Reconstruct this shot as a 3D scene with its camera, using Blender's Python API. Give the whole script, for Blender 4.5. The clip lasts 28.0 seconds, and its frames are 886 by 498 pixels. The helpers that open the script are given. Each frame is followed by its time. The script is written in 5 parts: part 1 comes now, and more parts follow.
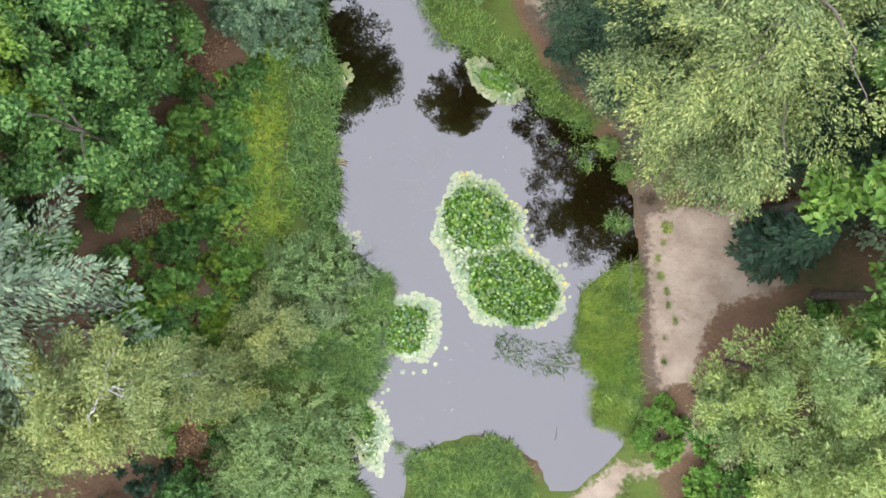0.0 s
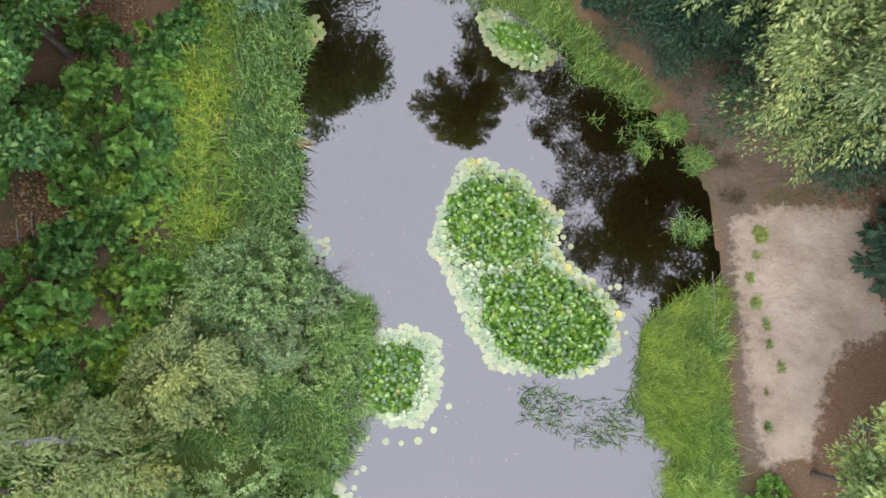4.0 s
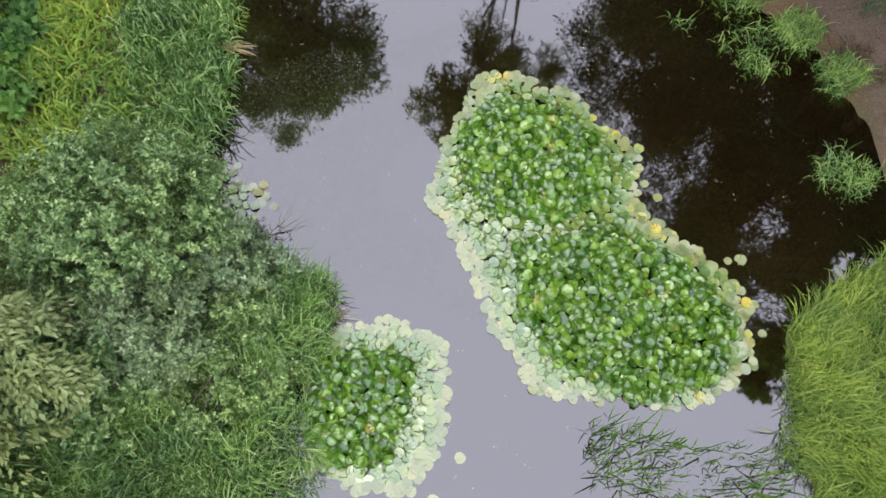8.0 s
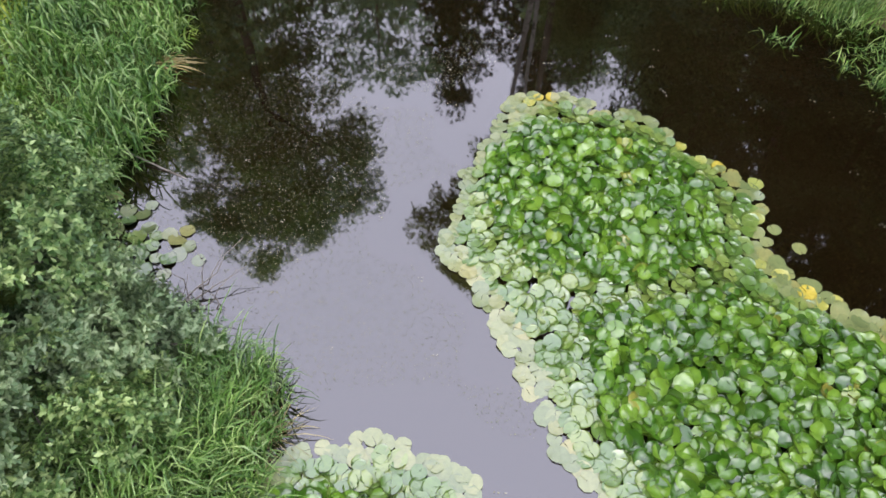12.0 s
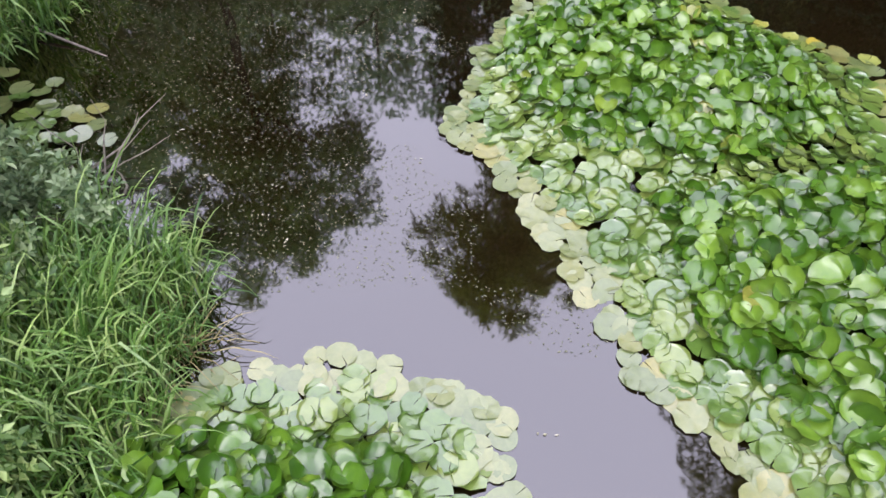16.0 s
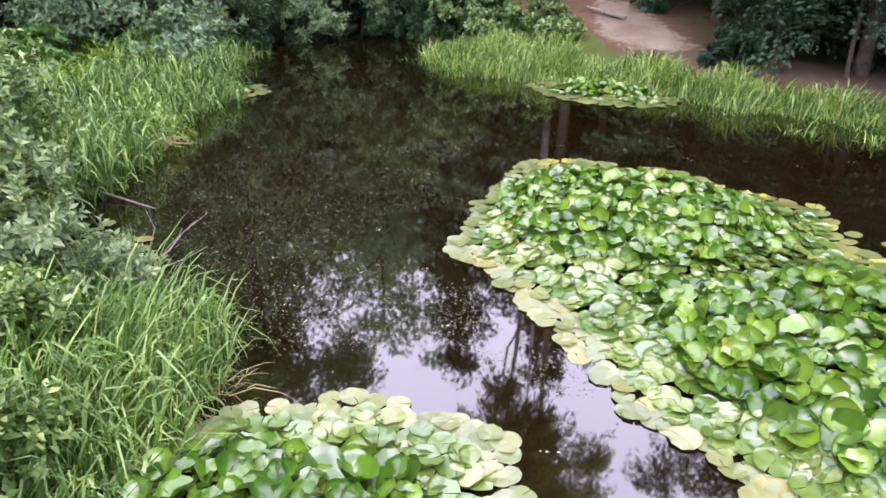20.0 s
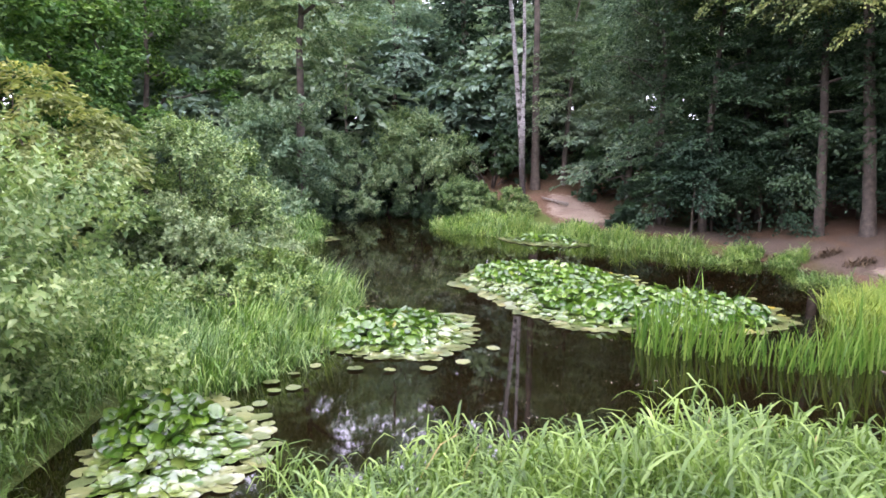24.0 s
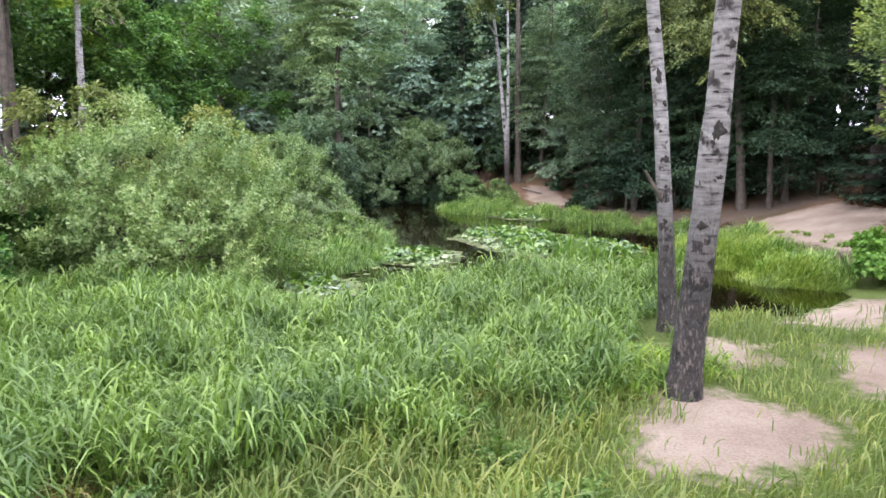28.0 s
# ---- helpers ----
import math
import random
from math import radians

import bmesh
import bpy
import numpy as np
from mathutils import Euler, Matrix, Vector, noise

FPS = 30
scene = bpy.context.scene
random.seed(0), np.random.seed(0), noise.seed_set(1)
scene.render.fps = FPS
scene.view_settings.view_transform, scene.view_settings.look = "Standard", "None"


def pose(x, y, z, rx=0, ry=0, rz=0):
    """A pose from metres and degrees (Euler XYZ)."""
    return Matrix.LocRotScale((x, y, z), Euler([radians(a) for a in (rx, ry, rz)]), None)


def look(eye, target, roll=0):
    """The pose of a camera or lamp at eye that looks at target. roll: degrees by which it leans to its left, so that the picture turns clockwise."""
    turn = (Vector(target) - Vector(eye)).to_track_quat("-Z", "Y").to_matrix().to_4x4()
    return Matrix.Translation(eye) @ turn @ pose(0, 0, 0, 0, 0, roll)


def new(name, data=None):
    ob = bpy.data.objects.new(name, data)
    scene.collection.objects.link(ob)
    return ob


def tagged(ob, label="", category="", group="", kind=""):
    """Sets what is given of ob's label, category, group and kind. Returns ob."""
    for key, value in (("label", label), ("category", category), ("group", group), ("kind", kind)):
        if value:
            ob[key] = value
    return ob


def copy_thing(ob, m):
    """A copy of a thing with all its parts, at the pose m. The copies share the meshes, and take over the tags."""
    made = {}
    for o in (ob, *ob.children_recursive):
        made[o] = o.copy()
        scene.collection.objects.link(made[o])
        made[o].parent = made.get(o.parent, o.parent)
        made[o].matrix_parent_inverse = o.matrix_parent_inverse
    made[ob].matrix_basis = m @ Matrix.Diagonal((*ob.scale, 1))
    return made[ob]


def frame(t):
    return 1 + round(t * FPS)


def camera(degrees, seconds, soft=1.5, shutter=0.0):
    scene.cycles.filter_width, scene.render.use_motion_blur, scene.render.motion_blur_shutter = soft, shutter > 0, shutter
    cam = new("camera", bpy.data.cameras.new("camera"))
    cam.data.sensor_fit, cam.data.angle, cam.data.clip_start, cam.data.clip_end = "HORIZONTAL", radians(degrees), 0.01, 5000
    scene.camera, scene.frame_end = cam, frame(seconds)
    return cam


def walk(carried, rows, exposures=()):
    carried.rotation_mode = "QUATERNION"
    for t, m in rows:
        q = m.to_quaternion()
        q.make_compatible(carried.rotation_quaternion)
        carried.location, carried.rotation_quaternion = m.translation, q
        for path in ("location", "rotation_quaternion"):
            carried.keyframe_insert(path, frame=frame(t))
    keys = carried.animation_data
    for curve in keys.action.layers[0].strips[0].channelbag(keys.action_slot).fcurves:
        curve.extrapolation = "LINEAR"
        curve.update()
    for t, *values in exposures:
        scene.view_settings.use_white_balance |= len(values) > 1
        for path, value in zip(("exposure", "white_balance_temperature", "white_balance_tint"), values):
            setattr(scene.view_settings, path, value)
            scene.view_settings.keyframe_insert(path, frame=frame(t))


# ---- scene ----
cam = camera(64.0, 28.0, soft=1.65)
# seconds, place in metres, turn in degrees
PATH = [
    (0, 0.401, 2.450, 28.662, 5.310, 0.334, -0.808),
    (0.5, 0.404, 2.234, 27.523, 5.722, 0.334, -0.820),
    (1, 0.386, 2.137, 26.408, 5.879, 0.255, -0.756),
    (1.5, 0.386, 2.052, 25.366, 5.987, 0.220, -0.682),
    (2, 0.378, 1.963, 24.344, 6.063, 0.174, -0.731),
    (2.5, 0.339, 1.811, 23.257, 6.549, 0.134, -0.659),
    (3, 0.289, 1.666, 22.192, 8.232, 0.048, -0.591),
    (3.5, 0.186, 1.478, 21.117, 10.108, -0.086, -0.615),
    (4, 0.053, 1.447, 20.044, 11.599, -0.329, -0.600),
    (4.5, 0.135, 1.297, 18.976, 13.227, -0.115, -0.484),
    (6.5, 0.192, -0.463, 14.242, 22.840, 0.149, -0.198),
    (7, 0.059, -0.440, 13.208, 23.226, -0.260, -0.284),
    (7.5, 0.013, -0.182, 12.306, 22.509, -0.379, -0.267),
    (8, -0.000, -0.000, 11.388, 22.044, -0.292, -0.137),
    (8.5, -0.040, 0.101, 10.438, 21.930, -0.300, -0.089),
    (9, -0.094, 0.266, 9.633, 21.307, -0.436, -0.099),
    (9.5, -0.122, 0.323, 9.040, 22.154, -0.470, -0.115),
    (10, -0.125, 0.337, 8.471, 25.743, -0.369, -0.145),
    (10.5, -0.166, 0.404, 7.927, 28.962, -0.423, -0.227),
    (11, -0.193, 0.487, 7.421, 32.067, -0.350, -0.191),
    (11.5, -0.213, 0.582, 6.928, 34.994, -0.345, -0.182),
    (13.5, -0.270, 0.769, 4.903, 42.091, -0.325, -0.250),
    (14, -0.265, 0.796, 4.470, 42.414, -0.313, -0.122),
    (14.5, -0.253, 0.828, 4.189, 42.699, -0.095, -0.174),
    (15, -0.263, 0.860, 3.982, 42.849, -0.073, -0.167),
    (15.5, -0.259, 0.864, 3.731, 43.583, -0.078, -0.127),
    (16, -0.256, 0.870, 3.524, 43.570, -0.094, -0.139),
    (16.5, -0.249, 0.875, 3.346, 43.528, -0.056, -0.139),
    (17, -0.250, 0.883, 3.202, 43.391, -0.086, -0.130),
    (17.5, -0.250, 0.890, 3.114, 45.361, 0.010, -0.126),
    (18, -0.264, 0.912, 2.924, 50.048, -0.064, -0.214),
    (18.5, -0.279, 0.928, 2.767, 54.125, -0.063, -0.206),
    (19, -0.273, 0.652, 2.719, 58.080, 0.088, -0.127),
    (19.5, -0.279, 0.210, 2.738, 61.679, 0.208, -0.249),
    (20, -0.287, -0.387, 2.761, 65.272, 0.204, -0.246),
    (20.5, -0.284, -1.079, 2.716, 69.045, 0.627, -0.285),
    (21, -0.298, -1.953, 2.709, 72.608, 0.528, -0.274),
    (21.5, -0.325, -2.892, 2.705, 75.891, 0.391, -0.306),
    (22, -0.339, -3.861, 2.649, 78.160, -0.068, -0.205),
    (22.5, -0.352, -4.887, 2.655, 79.617, -0.369, -0.204),
    (24.5, -0.362, -9.095, 2.658, 82.039, -0.312, 0.001),
    (25, -0.354, -10.111, 2.655, 81.969, -0.303, 0.000),
    (25.5, -0.293, -11.205, 2.661, 81.948, -0.047, 0.162),
    (26, -0.264, -12.115, 2.621, 81.984, -0.138, 0.218),
    (26.5, -0.228, -13.131, 2.656, 81.964, 0.061, 0.291),
    (27, -0.205, -14.069, 2.676, 81.944, 0.010, 0.349),
    (27.5, -0.205, -14.978, 2.711, 81.924, 0.129, 0.382),
    (28, -0.222, -15.747, 2.738, 81.920, 0.076, 0.420),
]
EXPOSURES = [(0.0, 1.05, 6500, 8), (3.0, 1.0, 6450, 9), (6.0, 0.9, 6400, 11), (10.0, 0.82, 6350, 14), (14.0, 0.93, 6300, 17), (17.0, 0.98, 6300, 21), (19.0, 1.2, 6300, 25), (21.0, 1.62, 6250, 31), (25.0, 1.53, 6200, 29), (28.0, 1.4, 6250, 19)]
walk(cam, [(t, pose(x, y, z, rx, ry, rz)) for t, x, y, z, rx, ry, rz in PATH], exposures=EXPOSURES)

# ---- light ----
world = bpy.data.worlds.new("overcast_sky")
scene.world = world
world.use_nodes = True
wt = world.node_tree
for nd in list(wt.nodes):
    wt.nodes.remove(nd)
sky = wt.nodes.new("ShaderNodeTexSky")
sky.sky_type = "NISHITA"
sky.sun_disc = False
sky.sun_elevation, sky.sun_rotation = radians(50), radians(200)
sky.dust_density = 4.0
# overcast, brightest overhead
sky_dir = wt.nodes.new("ShaderNodeTexCoord")
sky_sep = wt.nodes.new("ShaderNodeSeparateXYZ")
sky_up = wt.nodes.new("ShaderNodeMapRange")
sky_up.inputs["To Min"].default_value, sky_up.inputs["To Max"].default_value = 0.95, 1.25
cloud = wt.nodes.new("ShaderNodeMixRGB")
cloud.blend_type = "MULTIPLY"
cloud.inputs[0].default_value = 1.0
cloud.inputs[1].default_value = (11.3, 11.4, 13.3, 1)
blend = wt.nodes.new("ShaderNodeMixRGB")
blend.inputs[0].default_value = 0.9
bgd = wt.nodes.new("ShaderNodeBackground")
bgd.inputs[1].default_value = 0.15
wout = wt.nodes.new("ShaderNodeOutputWorld")
wt.links.new(sky_dir.outputs["Generated"], sky_sep.inputs[0])
wt.links.new(sky_sep.outputs["Z"], sky_up.inputs["Value"])
wt.links.new(sky_up.outputs[0], cloud.inputs[2])
wt.links.new(sky.outputs[0], blend.inputs[1])
wt.links.new(cloud.outputs[0], blend.inputs[2])
wt.links.new(blend.outputs[0], bgd.inputs[0])
wt.links.new(bgd.outputs[0], wout.inputs[0])
sun_data = bpy.data.lights.new("sun", "SUN")
sun_data.energy, sun_data.angle, sun_data.color = 1.2, radians(45), (1.0, 0.98, 0.94)
sun = new("sun", sun_data)
sun.matrix_world = look((-7, -20, 25), (0, 0, 0))

# ---- materials ----


def material(name, rough=0.6):
    mat = bpy.data.materials.new(name)
    mat.use_nodes = True
    nt = mat.node_tree
    bsdf = nt.nodes["Principled BSDF"]
    bsdf.inputs["Roughness"].default_value = rough
    return mat, nt, bsdf


def node(nt, kind, **sets):
    nd = nt.nodes.new("ShaderNode" + kind)
    for key, value in sets.items():
        setattr(nd, key, value)
    return nd


def noise_tex(nt, scale, detail=4.0, rough=0.6, coord="Object"):
    tc = node(nt, "TexCoord")
    tex = node(nt, "TexNoise")
    tex.inputs["Scale"].default_value = scale
    tex.inputs["Detail"].default_value = detail
    tex.inputs["Roughness"].default_value = rough
    nt.links.new(tc.outputs[coord], tex.inputs["Vector"])
    return tex


def ramp(nt, source, stops):
    rp = node(nt, "ValToRGB")
    els = rp.color_ramp.elements
    while len(els) < len(stops):
        els.new(0.5)
    for el, (at, col) in zip(els, stops):
        el.position, el.color = at, (*col, 1)
    nt.links.new(source, rp.inputs[0])
    return rp


def mix(nt, fac, a, b, mode="MIX"):
    mx = node(nt, "MixRGB", blend_type=mode)
    for sock, val in zip(mx.inputs, (fac, a, b)):
        if isinstance(val, bpy.types.NodeSocket):
            nt.links.new(val, sock)
        elif isinstance(val, tuple):
            sock.default_value = (*val, 1)
        else:
            sock.default_value = val
    return mx.outputs[0]


def add_bump(nt, bsdf, height, strength, distance):
    bp = node(nt, "Bump")
    bp.inputs["Strength"].default_value, bp.inputs["Distance"].default_value = strength, distance
    nt.links.new(height, bp.inputs["Height"])
    nt.links.new(bp.outputs[0], bsdf.inputs["Normal"])


def leaf_material(name, dark, mid, light, rough=0.5, through_light=0.35, patch=0.6, spec=0.22, uneven=0.25):
    """Leaves: each one its own tone, each plant its own, and broad patches of older and younger growth."""
    mat, nt, bsdf = material(name, rough)
    bsdf.inputs["Specular IOR Level"].default_value = spec
    geo = node(nt, "NewGeometry")
    rp = ramp(nt, geo.outputs["Random Per Island"], [(0.0, dark), (0.5, mid), (1.0, light)])
    tex = noise_tex(nt, patch, 3.0)
    patchy = ramp(nt, tex.outputs["Fac"], [(0.3, (1 - uneven, 1 - 0.8 * uneven, 1 - 0.8 * uneven)), (0.7, (1 + uneven, 1 + 0.75 * uneven, 1.0))])
    col = mix(nt, 1.0, rp.outputs[0], patchy.outputs[0], "MULTIPLY")
    info = node(nt, "ObjectInfo")
    own = ramp(nt, info.outputs["Random"], [(0.0, (0.85, 0.9, 0.95)), (1.0, (1.15, 1.1, 0.95))])
    col = mix(nt, 1.0, col, own.outputs[0], "MULTIPLY")
    nt.links.new(col, bsdf.inputs["Base Color"])
    if through_light:
        tr = node(nt, "BsdfTranslucent")
        nt.links.new(mix(nt, 1.0, col, (1.15, 1.22, 0.6), "MULTIPLY"), tr.inputs["Color"])
        ms = node(nt, "MixShader")
        ms.inputs[0].default_value = through_light
        nt.links.new(bsdf.outputs[0], ms.inputs[1])
        nt.links.new(tr.outputs[0], ms.inputs[2])
        nt.links.new(ms.outputs[0], nt.nodes["Material Output"].inputs["Surface"])
    return mat


def bark_material(name, dark, light, scale=6.0):
    mat, nt, bsdf = material(name, 0.85)
    tex = noise_tex(nt, scale, 8.0, 0.7)
    rp = ramp(nt, tex.outputs["Fac"], [(0.35, dark), (0.65, light)])
    nt.links.new(rp.outputs[0], bsdf.inputs["Base Color"])
    add_bump(nt, bsdf, tex.outputs["Fac"], 0.6, 0.02)
    return mat


def birch_bark_material(name):
    """White papery bark with dark horizontal lenticels, black rough patches near the foot."""
    mat, nt, bsdf = material(name, 0.7)
    tc = node(nt, "TexCoord")
    mp = node(nt, "Mapping")
    mp.inputs["Scale"].default_value = (5.0, 5.0, 26.0)
    nt.links.new(tc.outputs["Object"], mp.inputs["Vector"])
    tex = node(nt, "TexNoise")
    tex.inputs["Scale"].default_value, tex.inputs["Detail"].default_value = 1.0, 5.0
    nt.links.new(mp.outputs[0], tex.inputs["Vector"])
    bands = ramp(nt, tex.outputs["Fac"], [(0.33, (0.05, 0.043, 0.042)), (0.39, (0.31, 0.29, 0.28)), (0.62, (0.53, 0.51, 0.49))])
    blot = noise_tex(nt, 4.2, 3.0)
    rough_patch = ramp(nt, blot.outputs["Fac"], [(0.56, (0, 0, 0)), (0.62, (1, 1, 1))])
    long = node(nt, "Mapping")
    long.inputs["Scale"].default_value = (26.0, 26.0, 9.0)
    nt.links.new(tc.outputs["Object"], long.inputs["Vector"])
    crack = node(nt, "TexNoise")
    crack.inputs["Scale"].default_value, crack.inputs["Detail"].default_value, crack.inputs["Roughness"].default_value = 1.0, 6.0, 0.7
    nt.links.new(long.outputs[0], crack.inputs["Vector"])
    dark = ramp(nt, crack.outputs["Fac"], [(0.42, (0.01, 0.009, 0.0085)), (0.52, (0.05, 0.041, 0.036)), (0.64, (0.23, 0.195, 0.17))])
    sep = node(nt, "SeparateXYZ")
    nt.links.new(tc.outputs["Object"], sep.inputs[0])
    foot = node(nt, "MapRange")
    foot.inputs["From Min"].default_value, foot.inputs["From Max"].default_value = 2.7, 1.0
    nt.links.new(sep.outputs["Z"], foot.inputs["Value"])
    amount = node(nt, "Math", operation="ADD", use_clamp=True)
    less = node(nt, "Math", operation="MULTIPLY")
    less.inputs[1].default_value = 0.9
    nt.links.new(rough_patch.outputs[0], less.inputs[0])
    nt.links.new(less.outputs[0], amount.inputs[0])
    fm = node(nt, "Math", operation="MULTIPLY")
    nt.links.new(foot.outputs[0], fm.inputs[0])
    wide = ramp(nt, crack.outputs["Fac"], [(0.3, (0.7, 0.7, 0.7)), (0.5, (1, 1, 1))])
    nt.links.new(wide.outputs[0], fm.inputs[1])
    nt.links.new(fm.outputs[0], amount.inputs[1])
    nt.links.new(mix(nt, amount.outputs[0], bands.outputs[0], dark.outputs[0]), bsdf.inputs["Base Color"])
    add_bump(nt, bsdf, crack.outputs["Fac"], 1.0, 0.1)
    return mat


def ground_material():
    """Sand, leaf litter, trodden earth and low turf; the zones are laid out on the mesh and frayed by noise."""
    mat, nt, bsdf = material("ground", 0.95)
    bsdf.inputs["Specular IOR Level"].default_value = 0.2
    zone = node(nt, "Attribute", attribute_name="zone")
    sep = node(nt, "SeparateColor")
    nt.links.new(zone.outputs["Color"], sep.inputs[0])
    big, mid, fine = noise_tex(nt, 0.9, 6.0), noise_tex(nt, 5.0, 6.0), noise_tex(nt, 38.0, 6.0, 0.7)

    def frayed(channel, lo=0.36, hi=0.64):
        ad = node(nt, "Math", operation="ADD")
        nt.links.new(channel, ad.inputs[0])
        sub = node(nt, "Math", operation="MULTIPLY_ADD")
        sub.inputs[1].default_value, sub.inputs[2].default_value = 1.1, -0.55
        nt.links.new(mid.outputs["Fac"], sub.inputs[0])
        nt.links.new(sub.outputs[0], ad.inputs[1])
        mr = node(nt, "MapRange")
        mr.inputs["From Min"].default_value, mr.inputs["From Max"].default_value = lo, hi
        nt.links.new(ad.outputs[0], mr.inputs["Value"])
        return mr.outputs[0]

    litter = ramp(nt, fine.outputs["Fac"], [(0.3, (0.05, 0.03, 0.019)), (0.5, (0.14, 0.085, 0.05)), (0.72, (0.28, 0.195, 0.13))])
    turf = ramp(nt, fine.outputs["Fac"], [(0.3, (0.04, 0.065, 0.013)), (0.55, (0.1, 0.14, 0.03)), (0.75, (0.22, 0.2, 0.08))])
    sand = ramp(nt, fine.outputs["Fac"], [(0.25, (0.25, 0.19, 0.135)), (0.55, (0.38, 0.31, 0.24)), (0.8, (0.47, 0.395, 0.32))])
    stain = ramp(nt, big.outputs["Fac"], [(0.35, (0.72, 0.68, 0.66)), (0.65, (1.08, 1.08, 1.08))])
    sand = mix(nt, 1.0, sand.outputs[0], stain.outputs[0], "MULTIPLY")
    mud = ramp(nt, fine.outputs["Fac"], [(0.3, (0.055, 0.039, 0.028)), (0.7, (0.185, 0.142, 0.105))])
    wide = noise_tex(nt, 0.22, 5.0)
    mossy = ramp(nt, wide.outputs["Fac"], [(0.5, (0, 0, 0)), (0.65, (0.7, 0.7, 0.7))])
    floor = mix(nt, mossy.outputs[0], litter.outputs[0], (0.035, 0.055, 0.018))
    col = mix(nt, frayed(sep.outputs[1]), floor, turf.outputs[0])
    col = mix(nt, frayed(sep.outputs[2]), col, mud.outputs[0])
    col = mix(nt, frayed(sep.outputs[0]), col, sand)
    nt.links.new(col, bsdf.inputs["Base Color"])
    rough = node(nt, "Math", operation="MULTIPLY_ADD")
    rough.inputs[1].default_value = 1.6
    nt.links.new(mid.outputs["Fac"], rough.inputs[0])
    nt.links.new(fine.outputs["Fac"], rough.inputs[2])
    add_bump(nt, bsdf, rough.outputs[0], 0.9, 0.05)
    return mat


def water_material():
    """Peaty water: brown below, a clean mirror above, barely stirred."""
    mat, nt, bsdf = material("pond_water", 0.03)
    bsdf.inputs["IOR"].default_value = 1.94
    tex = noise_tex(nt, 0.35, 3.0)
    rp = ramp(nt, tex.outputs["Fac"], [(0.35, (0.0044, 0.0026, 0.0008)), (0.65, (0.008, 0.0052, 0.0018))])
    nt.links.new(rp.outputs[0], bsdf.inputs["Base Color"])
    rip = noise_tex(nt, 3.0, 2.0)
    add_bump(nt, bsdf, rip.outputs["Fac"], 0.02, 0.02)
    return mat


M_ground = ground_material()
M_water = water_material()
M_birch_bark = birch_bark_material("birch_bark")
M_bark = bark_material("grey_brown_bark", (0.036, 0.0288, 0.023), (0.122, 0.101, 0.0792))
M_scar = bark_material("black_bark_scar", (0.0108, 0.00936, 0.00864), (0.0504, 0.0432, 0.036), 30.0)
M_twig = bark_material("dead_wood", (0.115, 0.0936, 0.072), (0.288, 0.259, 0.216), 20.0)
M_birch_leaf = leaf_material("birch_leaves", (0.115, 0.15, 0.052), (0.205, 0.25, 0.095), (0.33, 0.365, 0.165), 0.5)
M_willow_leaf = leaf_material("willow_leaves", (0.058, 0.092, 0.03), (0.125, 0.17, 0.06), (0.27, 0.31, 0.13), 0.5, 0.18)
M_sallow_leaf = leaf_material("grey_sallow_leaves", (0.036, 0.088, 0.026), (0.125, 0.215, 0.078), (0.33, 0.44, 0.215), 0.42, 0.28, spec=0.4)
M_bush_leaf = leaf_material("yellow_green_bush_leaves", (0.12, 0.2, 0.07), (0.24, 0.335, 0.13), (0.42, 0.495, 0.25), 0.5)
M_oak_leaf = leaf_material("oak_leaves", (0.03, 0.09, 0.024), (0.078, 0.18, 0.047), (0.19, 0.32, 0.105), 0.45)
M_bright_leaf = leaf_material("bright_oak_leaves", (0.04, 0.095, 0.018), (0.08, 0.165, 0.032), (0.15, 0.255, 0.06), 0.45)
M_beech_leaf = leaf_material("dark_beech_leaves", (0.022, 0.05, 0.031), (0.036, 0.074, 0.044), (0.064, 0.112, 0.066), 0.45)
# pale blue-green: distance haze is put into this leaf colour
M_far_leaf = leaf_material("hazed_forest_leaves", (0.15, 0.235, 0.195), (0.22, 0.32, 0.27), (0.3, 0.4, 0.34), 0.5)
M_spruce = leaf_material("blue_spruce_needles", (0.055, 0.095, 0.06), (0.11, 0.16, 0.105), (0.2, 0.26, 0.18), 0.55, 0.1)
M_spruce_dark = leaf_material("dark_spruce_needles", (0.015, 0.038, 0.022), (0.027, 0.06, 0.035), (0.05, 0.092, 0.055), 0.55, 0.1)
M_bramble = leaf_material("bramble_leaves", (0.064, 0.16, 0.033), (0.138, 0.28, 0.063), (0.24, 0.395, 0.11), 0.5)
M_reed = leaf_material("reed_grass_blades", (0.045, 0.1, 0.02), (0.115, 0.205, 0.052), (0.215, 0.335, 0.13), 0.42, patch=1.4, uneven=0.42, spec=0.4)
M_reed_dark = leaf_material("lush_reed_blades", (0.03, 0.085, 0.015), (0.125, 0.245, 0.055), (0.35, 0.465, 0.21), 0.42, patch=1.4, uneven=0.42, spec=0.4)
M_meadow = leaf_material("meadow_grass_blades", (0.11, 0.19, 0.022), (0.215, 0.31, 0.045), (0.35, 0.39, 0.1), 0.55, patch=1.4, uneven=0.42)
M_tussock = leaf_material("bright_bank_grass", (0.08, 0.15, 0.024), (0.155, 0.24, 0.05), (0.27, 0.345, 0.1), 0.5, patch=1.4, uneven=0.42)
M_rush = leaf_material("dark_rush_stems", (0.055, 0.135, 0.02), (0.115, 0.225, 0.035), (0.22, 0.32, 0.08), 0.45)
M_pale_sallow = leaf_material("pale_sallow_leaves", (0.1, 0.165, 0.085), (0.195, 0.275, 0.15), (0.37, 0.45, 0.29), 0.5)
